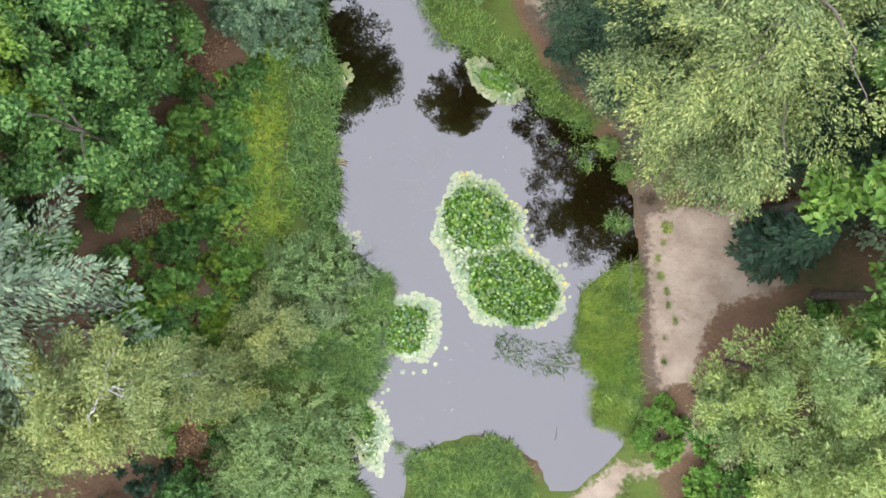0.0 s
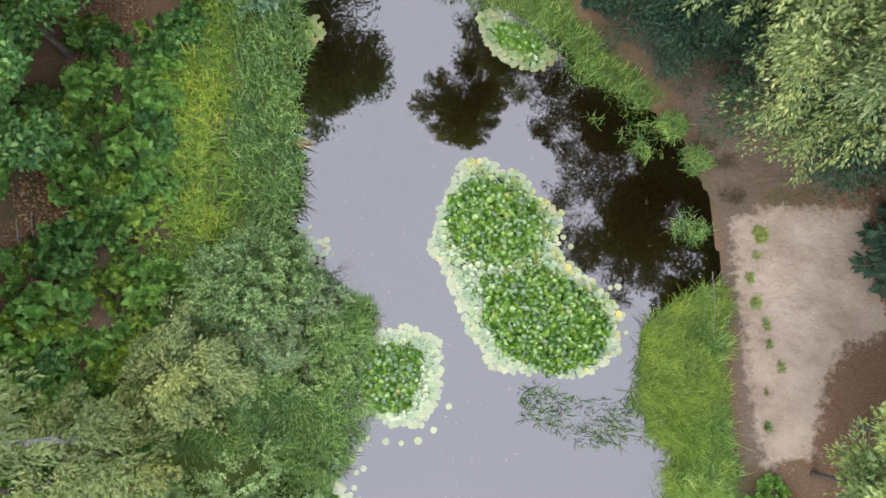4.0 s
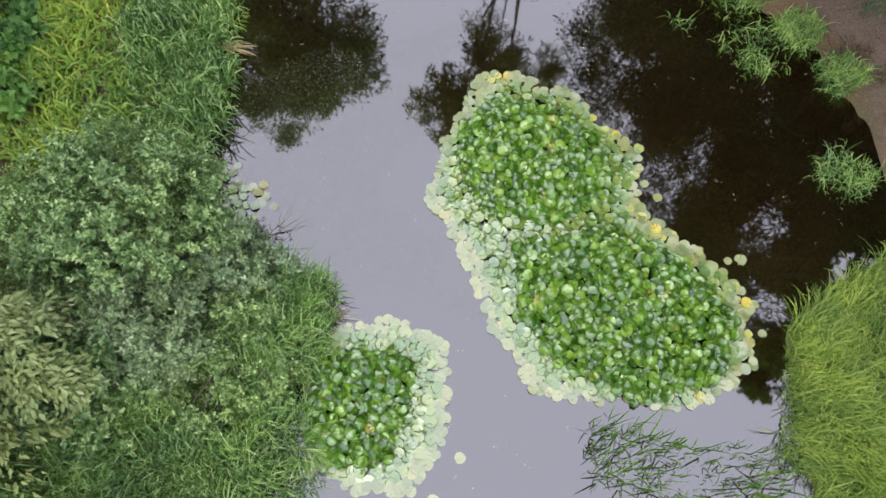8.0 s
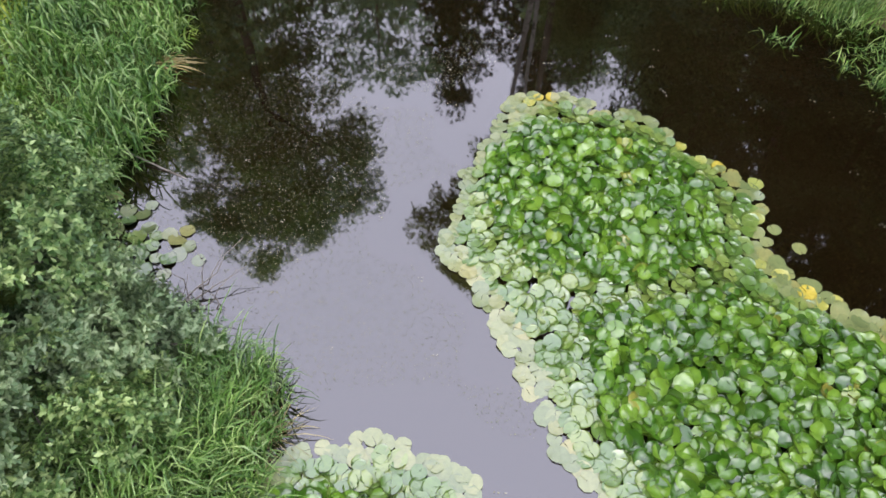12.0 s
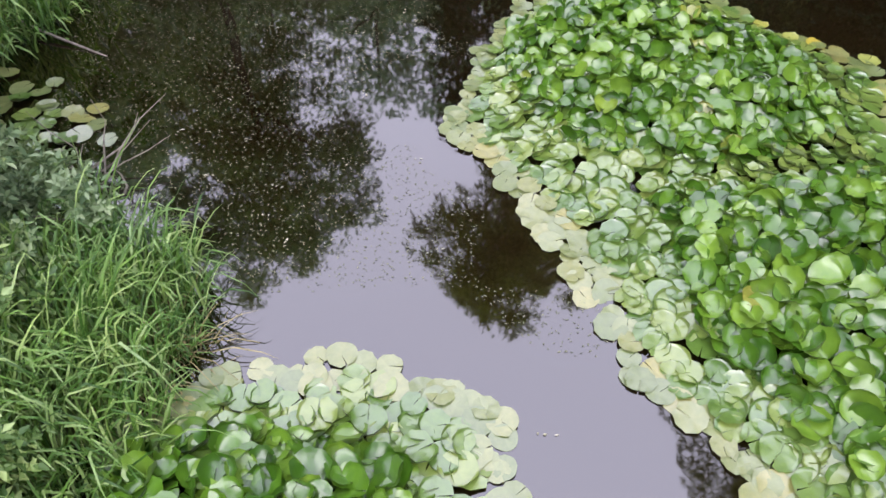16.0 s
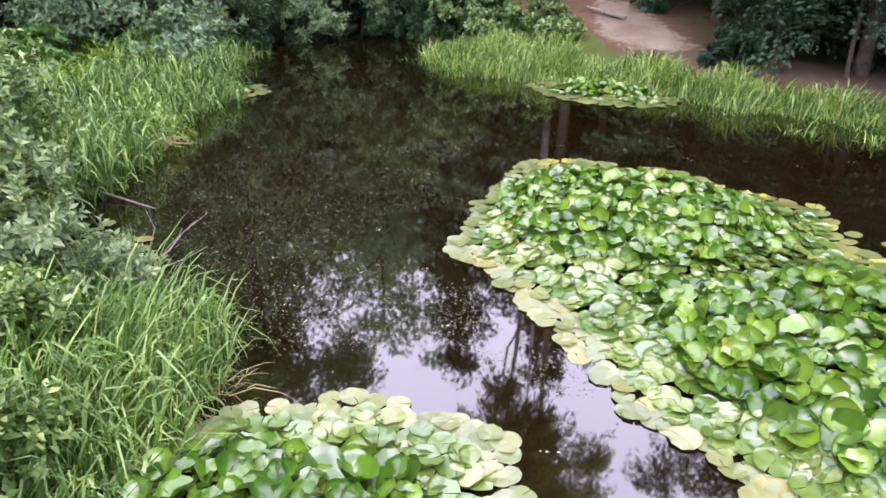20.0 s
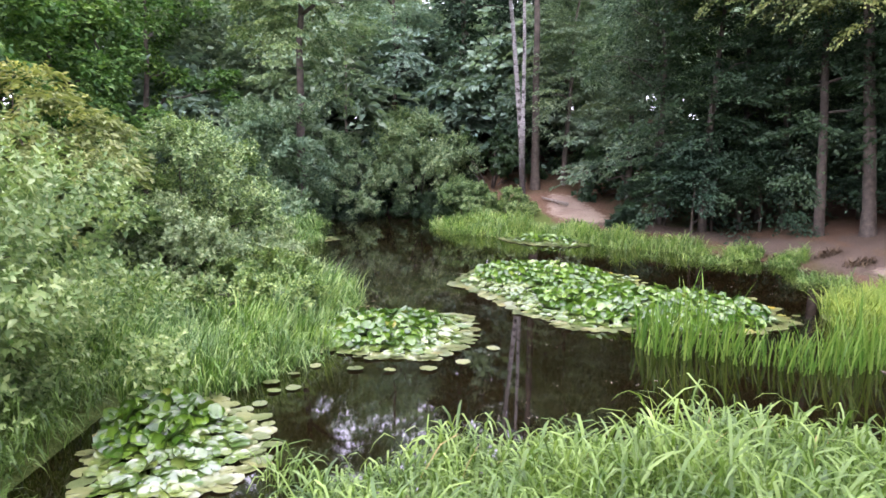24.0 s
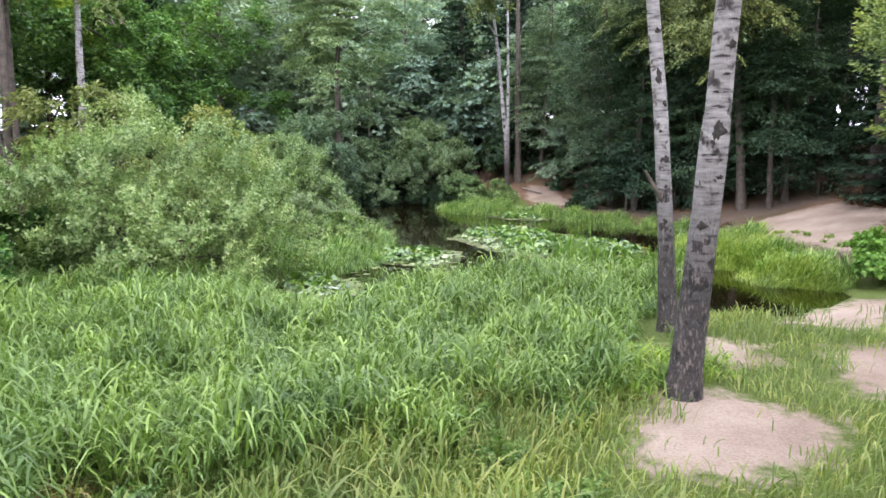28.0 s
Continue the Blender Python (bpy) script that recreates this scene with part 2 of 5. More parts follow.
M_speck = leaf_material("pale_duckweed", (0.07, 0.08, 0.05), (0.12, 0.13, 0.085), (0.19, 0.19, 0.14), 0.6, 0.0)
# beech leaves lightened and greyed to stand in for haze
M_hazy_leaf = leaf_material("hazed_beech_leaves", (0.07, 0.12, 0.085), (0.125, 0.19, 0.135), (0.21, 0.285, 0.21), 0.5)
M_scrap = leaf_material("bleached_leaf_scraps", (0.16, 0.155, 0.11), (0.27, 0.26, 0.2), (0.42, 0.4, 0.34), 0.6, 0.0)
M_far_bush = leaf_material("teal_shrub_leaves", (0.09, 0.165, 0.1), (0.18, 0.275, 0.17), (0.32, 0.42, 0.28), 0.5)
M_trodden = leaf_material("trodden_grass_blades", (0.08, 0.14, 0.035), (0.155, 0.22, 0.068), (0.27, 0.3, 0.135), 0.55, patch=1.4, uneven=0.42)
M_pale_willow = leaf_material("pale_willow_leaves", (0.12, 0.185, 0.068), (0.225, 0.305, 0.12), (0.36, 0.43, 0.2), 0.5)
M_nettle = leaf_material("yellow_green_nettle_leaves", (0.09, 0.165, 0.024), (0.17, 0.285, 0.05), (0.29, 0.4, 0.1), 0.5, patch=1.4, uneven=0.42)
M_litter = leaf_material("fallen_brown_leaves", (0.07, 0.034, 0.018), (0.2, 0.1, 0.05), (0.4, 0.26, 0.16), 0.8, 0.05)
M_dry = leaf_material("dry_brown_roots", (0.0408, 0.0306, 0.0204), (0.0884, 0.0612, 0.0408), (0.15, 0.109, 0.068), 0.8, 0.05)
M_straw = leaf_material("dry_straw", (0.17, 0.136, 0.0612), (0.258, 0.211, 0.102), (0.34, 0.286, 0.163), 0.7, 0.1)

# ---- mesh helpers ----
RNG = np.random.default_rng(7)


def mesh_np(name, co, faces, mats, smooth=False, mat_index=None):
    """A mesh from an array of points and one or more arrays of faces."""
    me = bpy.data.meshes.new(name)
    co = np.asarray(co, np.float32)
    faces = [np.asarray(f, np.int32) for f in (faces if isinstance(faces, list) else [faces])]
    sizes = np.concatenate([np.full(len(f), f.shape[1], np.int32) for f in faces])
    loops = np.concatenate([f.ravel() for f in faces])
    me.vertices.add(len(co))
    me.vertices.foreach_set("co", co.ravel())
    me.loops.add(len(loops))
    me.loops.foreach_set("vertex_index", loops)
    me.polygons.add(len(sizes))
    me.polygons.foreach_set("loop_start", np.concatenate([[0], np.cumsum(sizes)[:-1]]).astype(np.int32))
    if smooth:
        me.polygons.foreach_set("use_smooth", np.ones(len(sizes), bool))
    for m in mats if isinstance(mats, (list, tuple)) else [mats]:
        me.materials.append(m)
    if mat_index is not None:
        me.polygons.foreach_set("material_index", np.asarray(mat_index, np.int32))
    me.update(calc_edges=True)
    me.validate()
    return me


def split_foliage(me, limbs, holders, mat):
    """Shares a crown out among its limbs: each limb carries the leaves nearest to its tip."""
    co = np.empty(len(me.vertices) * 3)
    me.vertices.foreach_get("co", co)
    co = co.reshape(-1, 4, 3)
    tips = np.array([0.25 * path[3] + 0.75 * path[-1] for path, _ in limbs])
    near = np.argmin(((co[:, :1] - tips[None]) ** 2).sum(-1), 1)
    for k, holder in enumerate(holders):
        part = co[near == k]
        # too many leaves to count
        if len(part):
            b = 4 * np.arange(len(part))[:, None]
            child("leafy_spray", mesh_np("leafy_spray", part.reshape(-1, 3), np.concatenate([b + [0, 2, 1], b + [0, 3, 2]]), mat), holder)["kind"] = "stuff"
    bpy.data.meshes.remove(me)


def child(name, data, parent, label=""):
    ob = new(name, data)
    ob.parent = parent
    return tagged(ob, label)


def unit(v):
    return v / np.maximum(np.linalg.norm(v, axis=-1, keepdims=True), 1e-9)


def tube(path, radii, sides=8, twist=0.0):
    """Points and faces of a tapered limb along a path."""
    path, radii = np.asarray(path, float), np.asarray(radii, float)
    ahead = unit(np.gradient(path, axis=0))
    side = unit(np.cross(ahead, np.where(np.abs(ahead[:, 2:3]) > 0.9, [[1.0, 0, 0]], [[0, 0, 1.0]])))
    up = np.cross(side, ahead)
    a = np.linspace(0, 2 * np.pi, sides, endpoint=False)
    ring = np.cos(a)[None, :, None] * side[:, None] + np.sin(a)[None, :, None] * up[:, None]
    co = (path[:, None] + radii[:, None, None] * ring).reshape(-1, 3)
    n = len(path)
    i, j = np.meshgrid(np.arange(n - 1), np.arange(sides), indexing="ij")
    k = (j + 1) % sides
    quads = np.stack([i * sides + j, i * sides + k, (i + 1) * sides + k, (i + 1) * sides + j], -1).reshape(-1, 4)
    return co, quads


def tubes_mesh(name, limbs, mat, sides=8):
    cos, quads, base = [], [], 0
    for path, radii in limbs:
        c, q = tube(path, radii, sides)
        cos.append(c)
        quads.append(q + base)
        base += len(c)
    return mesh_np(name, np.concatenate(cos), np.concatenate(quads), mat, True)


def leaves_mesh(name, at, along, normal, length, width, mat, fold=0.25):
    """Leaves as kites folded along the midrib, one island each."""
    n = len(at)
    along, normal = unit(along), unit(normal)
    side = unit(np.cross(along, normal))
    normal = np.cross(side, along)
    length, width = np.broadcast_to(length, n)[:, None], np.broadcast_to(width, n)[:, None]
    tip = at + along * length - normal * length * 0.12
    left = at + along * length * 0.45 + side * width * 0.5 + normal * width * fold
    right = at + along * length * 0.45 - side * width * 0.5 + normal * width * fold
    co = np.stack([at, left, tip, right], 1).reshape(-1, 3)
    b = 4 * np.arange(n)[:, None]
    return mesh_np(name, co, np.concatenate([b + [0, 2, 1], b + [0, 3, 2]]), mat)


def blades_mesh(name, at, tall, width, lean, droop, mat):
    """Arching grass blades in four stages. lean: horizontal reach of each tip; droop: how far the tip nods."""
    n = len(at)
    away = np.arctan2(lean[:, 1], lean[:, 0]) + np.pi / 2 + RNG.normal(0, 0.5, n)
    side = np.stack([np.cos(away), np.sin(away), 0 * away], 1)
    co = np.empty((n, 9, 3))
    for s, (f, w) in enumerate(((0.0, 0.7), (0.35, 1.0), (0.65, 0.95), (0.87, 0.6), (1.0, 0.0))):
        mid = at.copy()
        mid[:, :2] += lean * f**1.6
        mid[:, 2] += tall * (f + 0.25 * f * (1 - f)) - tall * droop * f**4
        if s < 4:
            co[:, 2 * s] = mid - side * (width * w)[:, None] * 0.5
            co[:, 2 * s + 1] = mid + side * (width * w)[:, None] * 0.5
        else:
            co[:, 8] = mid
    b = 9 * np.arange(n)[:, None]
    quads = np.concatenate([b + [2 * s, 2 * s + 1, 2 * s + 3, 2 * s + 2] for s in range(3)])
    return mesh_np(name, co.reshape(-1, 3), [quads, b + [6, 7, 8]], mat)


def inside(poly, x, y):
    """Whether points lie in a closed outline."""
    poly = np.asarray(poly, float)
    x, y = np.asarray(x, float), np.asarray(y, float)
    hit = np.zeros(x.shape, bool)
    for (x1, y1), (x2, y2) in zip(poly, np.roll(poly, -1, 0)):
        cross = (y1 > y) != (y2 > y)
        hit ^= cross & (x < (x2 - x1) * (y - y1) / (y2 - y1 + 1e-12) + x1)
    return hit


def edge_distance(poly, x, y):
    poly = np.asarray(poly, float)
    best = np.full(np.shape(x), 1e9)
    for a, b in zip(poly, np.roll(poly, -1, 0)):
        ab = b - a
        t = np.clip(((x - a[0]) * ab[0] + (y - a[1]) * ab[1]) / (ab @ ab), 0, 1)
        best = np.minimum(best, np.hypot(x - a[0] - t * ab[0], y - a[1] - t * ab[1]))
    return best


def signed(poly, x, y):
    """Distance to the outline, negative inside."""
    return np.where(inside(poly, x, y), -1, 1) * edge_distance(poly, x, y)


def wavy(x, y, scale, seed=0):
    """Cheap smooth noise in -1 to 1."""
    r = np.random.default_rng(seed)
    out = 0
    for k in range(5):
        a, p = r.uniform(0, 6.28, 2)
        f = scale * (0.7 + 0.5 * k)
        out = out + np.sin(f * (x * np.cos(a) + y * np.sin(a)) + p) / (1 + 0.4 * k)
    return out / 2.6


def scatter(poly, spacing, jitter=0.45, fray=0.0, seed=0):
    """Points about a spacing apart within an outline, its edge frayed."""
    r = np.random.default_rng(seed)
    p = np.asarray(poly, float)
    (x0, y0), (x1, y1) = p.min(0) - fray, p.max(0) + fray
    gx, gy = np.meshgrid(np.arange(x0, x1, spacing), np.arange(y0, y1, spacing * 0.87))
    gx = gx + (np.arange(gx.shape[0]) % 2)[:, None] * spacing / 2
    x = gx.ravel() + r.uniform(-jitter, jitter, gx.size) * spacing
    y = gy.ravel() + r.uniform(-jitter, jitter, gx.size) * spacing
    keep = signed(p, x, y) < fray * wavy(x, y, 2.2, seed + 5)
    return x[keep], y[keep]


# ---- the ground and the pond ----
POND = [(-1.6, -5.8), (-3.7, -4.2), (-3.8, -1.2), (-2.9, -0.4), (-2.6, 0.4), (-2.9, 1.2), (-2.3, 2.6), (-1.9, 3.9), (-3.2, 4.7), (-4.0, 5.6),
        (-4.4, 6.6), (-4.3, 8.7), (-4.2, 10.6), (-4.3, 11.8), (-4.6, 13.4), (-4.9, 15.7), (-4.9, 18.4), (-2.6, 21.4), (-0.6, 19.0), (-0.3, 15.6),
        (0.4, 13.9), (2.0, 13.3), (3.8, 12.2), (4.6, 11.0), (6.2, 10.0), (7.3, 9.2), (7.7, 7.9), (8.1, 7.0), (8.2, 5.5), (8.2, 4.5),
        (6.6, 3.9), (5.8, 3.2), (5.65, 1.5), (5.8, 0.4), (7.0, -0.1), (6.3, -0.9), (6.4, -1.8), (7.5, -2.0), (7.3, -2.8), (6.4, -3.7),
        (5.2, -4.6), (4.3, -4.5), (3.9, -3.4), (2.8, -2.7), (1.4, -2.3), (-0.2, -2.7), (-1.2, -3.6), (-1.4, -4.6)]


def smooth01(v):
    v = np.clip(v, 0, 1)
    return v * v * (3 - 2 * v)


def height(x, y):
    """The lie of the land, water level at zero."""
    x, y = np.asarray(x, float), np.asarray(y, float)
    d = signed(POND, x, y)
    z = np.where(d < 0, np.maximum(0.5 * d, -0.6), 0.06 + 0.24 * smooth01(d / 1.6))
    east = np.clip(x - 9.3, 0, 14)
    z = z + np.where(d > 0, 0.15 * smooth01((x - 7.5) / 1.5) + 0.24 * east * smooth01((y + 6) / 6), 0)
    z = z + 0.2 * np.clip(y - 15.2, 0, 22) * smooth01((x + 1.0) / 4.0) * smooth01((22 - x) / 12)
    z = z + 0.1 * np.clip(y - 21, 0, 30) * smooth01((2 - x) / 4)
    z = z + 0.06 * np.clip(-x - 8, 0, 20)
    return z + np.where(d > 0.3, 0.05 * wavy(x, y, 1.1, 3) + 0.03 * wavy(x, y, 3.1, 4), 0)


def ground_z(x, y):
    return float(height(np.array([x]), np.array([y]))[0])


def axis(fine, lo, hi, far):
    inner = np.arange(lo, hi + fine / 2, fine)
    grow = np.cumsum(fine * 1.22 ** np.arange(1, 60))
    grow = grow[grow < far]
    return np.concatenate([lo - grow[::-1], inner, hi + grow])


SAND = [[(8.55, 6.4), (9.8, 6.6), (11.9, 6.3), (12.0, 4.4), (13.6, 3.6), (13.0, 3.2), (11.0, 2.6), (10.4, 1.6), (9.9, -0.3), (8.7, -0.5), (8.5, 1.5), (8.55, 3.5)],
        [(5.3, -4.7), (6.3, -4.0), (7.0, -3.3), (7.4, -3.8), (6.5, -5.5), (5.5, -6.4), (4.5, -6.0)],
        [(7.0, -3.5), (8.2, -3.5), (9.3, -2.7), (9.7, -1.6), (10.0, -1.8), (9.6, -3.0), (8.4, -3.9), (7.1, -3.9)],
        [(1.9, -8.7), (2.6, -8.9), (3.3, -9.5), (2.9, -10.4), (2.0, -10.7), (1.3, -10.6), (1.4, -9.8)],
        [(3.0, -6.9), (3.6, -7.1), (3.5, -7.9), (2.9, -8.0), (2.6, -7.3)],
        [(4.2, -7.6), (5.6, -7.0), (6.5, -8.6), (5.0, -10.0), (3.9, -9.0)],
        [(3.3, 16.2), (4.4, 14.8), (5.3, 15.2), (4.4, 18.4), (3.7, 18.6)],
        [(3.6, -10.4), (4.6, -10.6), (4.4, -12.0), (3.3, -11.6)]]
MUD = [[(7.2, 10.4), (8.0, 8.6), (8.2, 6.4), (8.2, -0.5), (9.0, -0.6), (9.2, 6.0), (9.4, 9.5), (11.0, 9.5), (12.6, 7.4), (13.0, 4.4), (12.2, 5.0), (12.2, 7.0), (9.6, 7.2), (7.6, 12.2), (5.6, 14.8), (4.3, 16.0), (3.7, 15.0), (5.2, 12.8)],
       [(-6.9, 9.6), (-6.0, 9.4), (-6.1, 6.2), (-6.7, 6.6)],
       [(-9.4, -3.0), (-8.9, -3.0), (-8.7, 3.0), (-8.6, 7.0), (-9.4, 7.0), (-9.2, 2.0)]]
TURF = [[(-4.2, 16.5), (-7.8, 15.5), (-7.4, 9.0), (-7.9, 3.0), (-7.9, -14.0), (2.0, -14.0), (7.0, -14.0), (9.0, -7.0), (8.0, -1.0), (7.8, 4.4), (5.2, 4.0),
         (5.0, -2.0), (4.0, -4.0), (1.0, -2.0), (-3.0, -2.0), (-2.0, 4.0), (-4.0, 6.0)],
        [(-1.2, 17.6), (1.6, 18.4), (3.0, 16.6), (3.6, 14.6), (4.8, 12.2), (6.9, 10.2), (6.0, 9.6), (3.6, 11.4), (-0.4, 13.6)]]


def build_ground():
    gx, gy = axis(0.2, -16, 17, 1400), axis(0.2, -16, 26, 1400)
    x, y = np.meshgrid(gx, gy)
    z = height(x, y)
    nx, ny = len(gx), len(gy)
    i, j = np.meshgrid(np.arange(ny - 1), np.arange(nx - 1), indexing="ij")
    quads = np.stack([i * nx + j, i * nx + j + 1, (i + 1) * nx + j + 1, (i + 1) * nx + j], -1).reshape(-1, 4)
    me = mesh_np("ground", np.stack([x, y, z], -1).reshape(-1, 3), quads, M_ground, True)

    def zone(outlines):
        d = np.min([signed(o, x, y) for o in outlines], 0)
        return smooth01(0.5 - d / 1.5)

    col = np.ones((x.size, 4), np.float32)
    for k, outlines in enumerate((SAND, TURF, MUD)):
        col[:, k] = zone(outlines).ravel()
    me.color_attributes.new("zone", "FLOAT_COLOR", "POINT").data.foreach_set("color", col.ravel())
    tagged(new("ground", me), "sandy woodland ground with turf and brown leaf litter", "ground", kind="structure")
    wx, wy = np.meshgrid(np.linspace(-5.6, 8.9, 60), np.linspace(-6.6, 22.4, 110))
    i, j = np.meshgrid(np.arange(109), np.arange(59), indexing="ij")
    quads = np.stack([i * 60 + j, i * 60 + j + 1, (i + 1) * 60 + j + 1, (i + 1) * 60 + j], -1).reshape(-1, 4)
    water = mesh_np("water", np.stack([wx, wy, 0 * wx], -1).reshape(-1, 3), quads, M_water, True)
    tagged(new("water", water), "still peaty brown pond water mirroring the grey sky", "water", kind="structure")


build_ground()

# ---- trees and shrubs ----


def thing(name, x, y, label, category, group="", turn=0.0, size=1.0, z=None):
    ob = new(name)
    ob.matrix_world = Matrix.LocRotScale((x, y, ground_z(x, y) - 0.03 if z is None else z), Euler((0, 0, turn)), (size,) * 3)
    return tagged(ob, label, category, group)


def bent_trunk(tall, lean, wobble, steps=14, seed=0):
    r = np.random.default_rng(seed)
    t = np.linspace(0, 1, steps)[:, None]
    path = t * np.array([[0, 0, tall]]) + t**1.3 * np.array([[lean[0], lean[1], 0]])
    sway = np.cumsum(r.normal(0, 1, (steps, 2)), 0) * wobble / steps**0.5
    path[:, :2] += sway * t
    return path


def lobes_on(r, count, dome=False):
    """Evenly spread, jittered directions for the billows of a crown."""
    k = np.arange(count) + 0.5
    up = k / count if dome else 1 - 1.85 * k / count
    a = k * 2.39996 + r.uniform(0, 6.28) + r.normal(0, 0.25, count)
    flat = np.sqrt(np.maximum(0, 1 - up**2))
    return unit(np.stack([flat * np.cos(a), flat * np.sin(a), up], 1) + r.normal(0, 0.12, (count, 3)))


def crown_points(r, count, mid, spread, hollow=0.45, shape="egg"):
    """Clump centres gathered into billows with gaps between, and the way out from each."""
    lobes = max(9, count // 9)
    ld = lobes_on(r, lobes)
    lc = ld * r.uniform(0.45, 0.95, (lobes, 1))
    lr = r.uniform(0.18, 0.34, lobes)
    own = np.arange(count) % lobes
    d = unit(r.normal(0, 1, (count, 3)) + ld[own] * 0.7 + [0, 0, 0.35])
    off = lc[own] + d * (lr[own] * r.uniform(0.5, 1, count) ** 0.5)[:, None]
    core = r.uniform(size=count) < (0.45 if hollow < 0.25 else 0.25)
    off[core] *= r.uniform(0.2, 0.9, (core.sum(), 1))
    if shape == "cone":
        off[:, :2] *= (1.15 - 0.55 * (off[:, 2:3] + 1))
        off[:, :2] *= 1.25
    return np.asarray(mid) + off * np.asarray(spread), unit(d + ld[own] * 0.8)


def clump_leaves(r, centres, per, radius, size, wide, mat, name="crown"):
    """Rounded tufts of leaves: lit on top, dark between."""
    n = len(centres) * per
    own = np.repeat(r.uniform(0.65, 1.35, len(centres)), per)[:, None] * radius
    d = unit(r.normal(0, 1, (n, 3)) + [0, 0, 0.55])
    at = np.repeat(centres, per, 0) + d * own * r.uniform(0.45, 1.0, (n, 1)) * [1, 1, 0.75]
    along = r.normal(0, 1, (n, 3)) * [1, 1, 0.35] + d * 0.5 - [0, 0, 0.2]
    normal = d * 0.8 + [0, 0, 0.75] + r.normal(0, 0.35, (n, 3))
    length = size * r.uniform(0.65, 1.4, n)
    return leaves_mesh(name, at, along, normal, length, length * wide, mat)


def plume_leaves(r, centres, outward, per, length, side, thick, droop, size, wide, mat, name="crown", rise=0.0):
    """Feathery sprays that reach outward and hang: leaves strung along an axis with side twigs."""
    k = len(centres)
    n = k * per
    out = unit(outward * [1, 1, 0.2] + r.normal(0, 0.35, (k, 3)) * [1, 1, 0.2])
    across = unit(np.cross(out, [0, 0, 1.0]))
    span = length * r.uniform(0.6, 1.35, k)
    s = r.uniform(0, 1, n)
    o, c, ln = np.repeat(out, per, 0), np.repeat(across, per, 0), np.repeat(span, per)
    lat = r.normal(0, 1, n) * side * (1.15 - 0.8 * s) * ln
    at = np.repeat(centres, per, 0) + o * ((s - 0.5) * ln)[:, None] + c * lat[:, None]
    at[:, 2] += (rise * s - droop * s**2) * ln - 0.25 * np.abs(lat) + r.normal(0, thick, n)
    along = o + c * (np.sign(lat) * 0.6)[:, None] + np.array([0, 0, 1.0]) * (rise - 2 * droop * s)[:, None] * 0.6 + r.normal(0, 0.3, (n, 3))
    normal = np.array([0, 0, 0.8]) + o * 0.5 + r.normal(0, 0.5, (n, 3))
    ll = size * r.uniform(0.65, 1.4, n)
    return leaves_mesh(name, at, along, normal, ll, ll * wide, mat)


def limbs_to(r, trunk, targets, start=0.35, thick=0.045):
    out = []
    for tg in targets:
        rise = 0.45 * np.hypot(*(tg - trunk[len(trunk) // 2])[:2])
        low = trunk[max(1, int(start * len(trunk))), 2]
        k = int(np.clip(np.searchsorted(trunk[:, 2], max(tg[2] - rise, low)), 1, len(trunk) - 2))
        a = trunk[k]
        t = np.linspace(0, 1, 7)[:, None]
        path = a * (1 - t) + tg * t
        far = np.linalg.norm(tg - a)
        path[:, 2] += 0.1 * far * np.sin(np.pi * t[:, 0])
        path[1:-1] += r.normal(0, 0.03, (5, 3)) * far
        out.append((path, thick * np.linspace(1, 0.2, 7)))
    return out


def plant_parts(root, trunk, radii, bark, limbs, crown, trunk_label="", sides=12, split=True):
    child("trunk", tubes_mesh("trunk", [(trunk, radii)], bark, sides), root, trunk_label)
    held = [child("limb", tubes_mesh("limb", [limb], bark, 6), root) for limb in limbs]
    if split:
        split_foliage(crown, limbs, held, crown.materials[0])
    else:
        tagged(child("crown", crown, root), kind="stuff")


def broadleaf(x, y, tall, wide, leaf, label, seed, base=0.3, size=0.16, clumps=105, per=100, name="broadleaf_tree", group="", bark=None, thick=0.018, tuft=0.42, category="tree"):
    """A spreading tree: trunk, limbs and a crown of leafy tufts with gaps."""
    r = np.random.default_rng(seed)
    root = thing(name, x, y, label, category, group)
    trunk = bent_trunk(tall * 0.8, r.uniform(-0.5, 0.5, 2), 0.25, seed=seed)
    radii = np.linspace(1, 0.25, len(trunk)) * tall * thick
    radii[0] *= 1.35
    mid = (trunk[-1, 0] * 0.7, trunk[-1, 1] * 0.7, tall * (1 + base) / 2)
    centres, out = crown_points(r, clumps, mid, (wide, wide, tall * (1 - base) / 2), 0.2 if name.startswith("forest") else 0.5)
    crown = clump_leaves(r, centres, per, tuft, size, 0.62, leaf)
    far = centres[r.choice(clumps, 9, replace=False)]
    plant_parts(root, trunk, radii, bark or M_bark, limbs_to(r, trunk, far, thick=tall * 0.006), crown, split=not name.startswith("forest"))
    return root


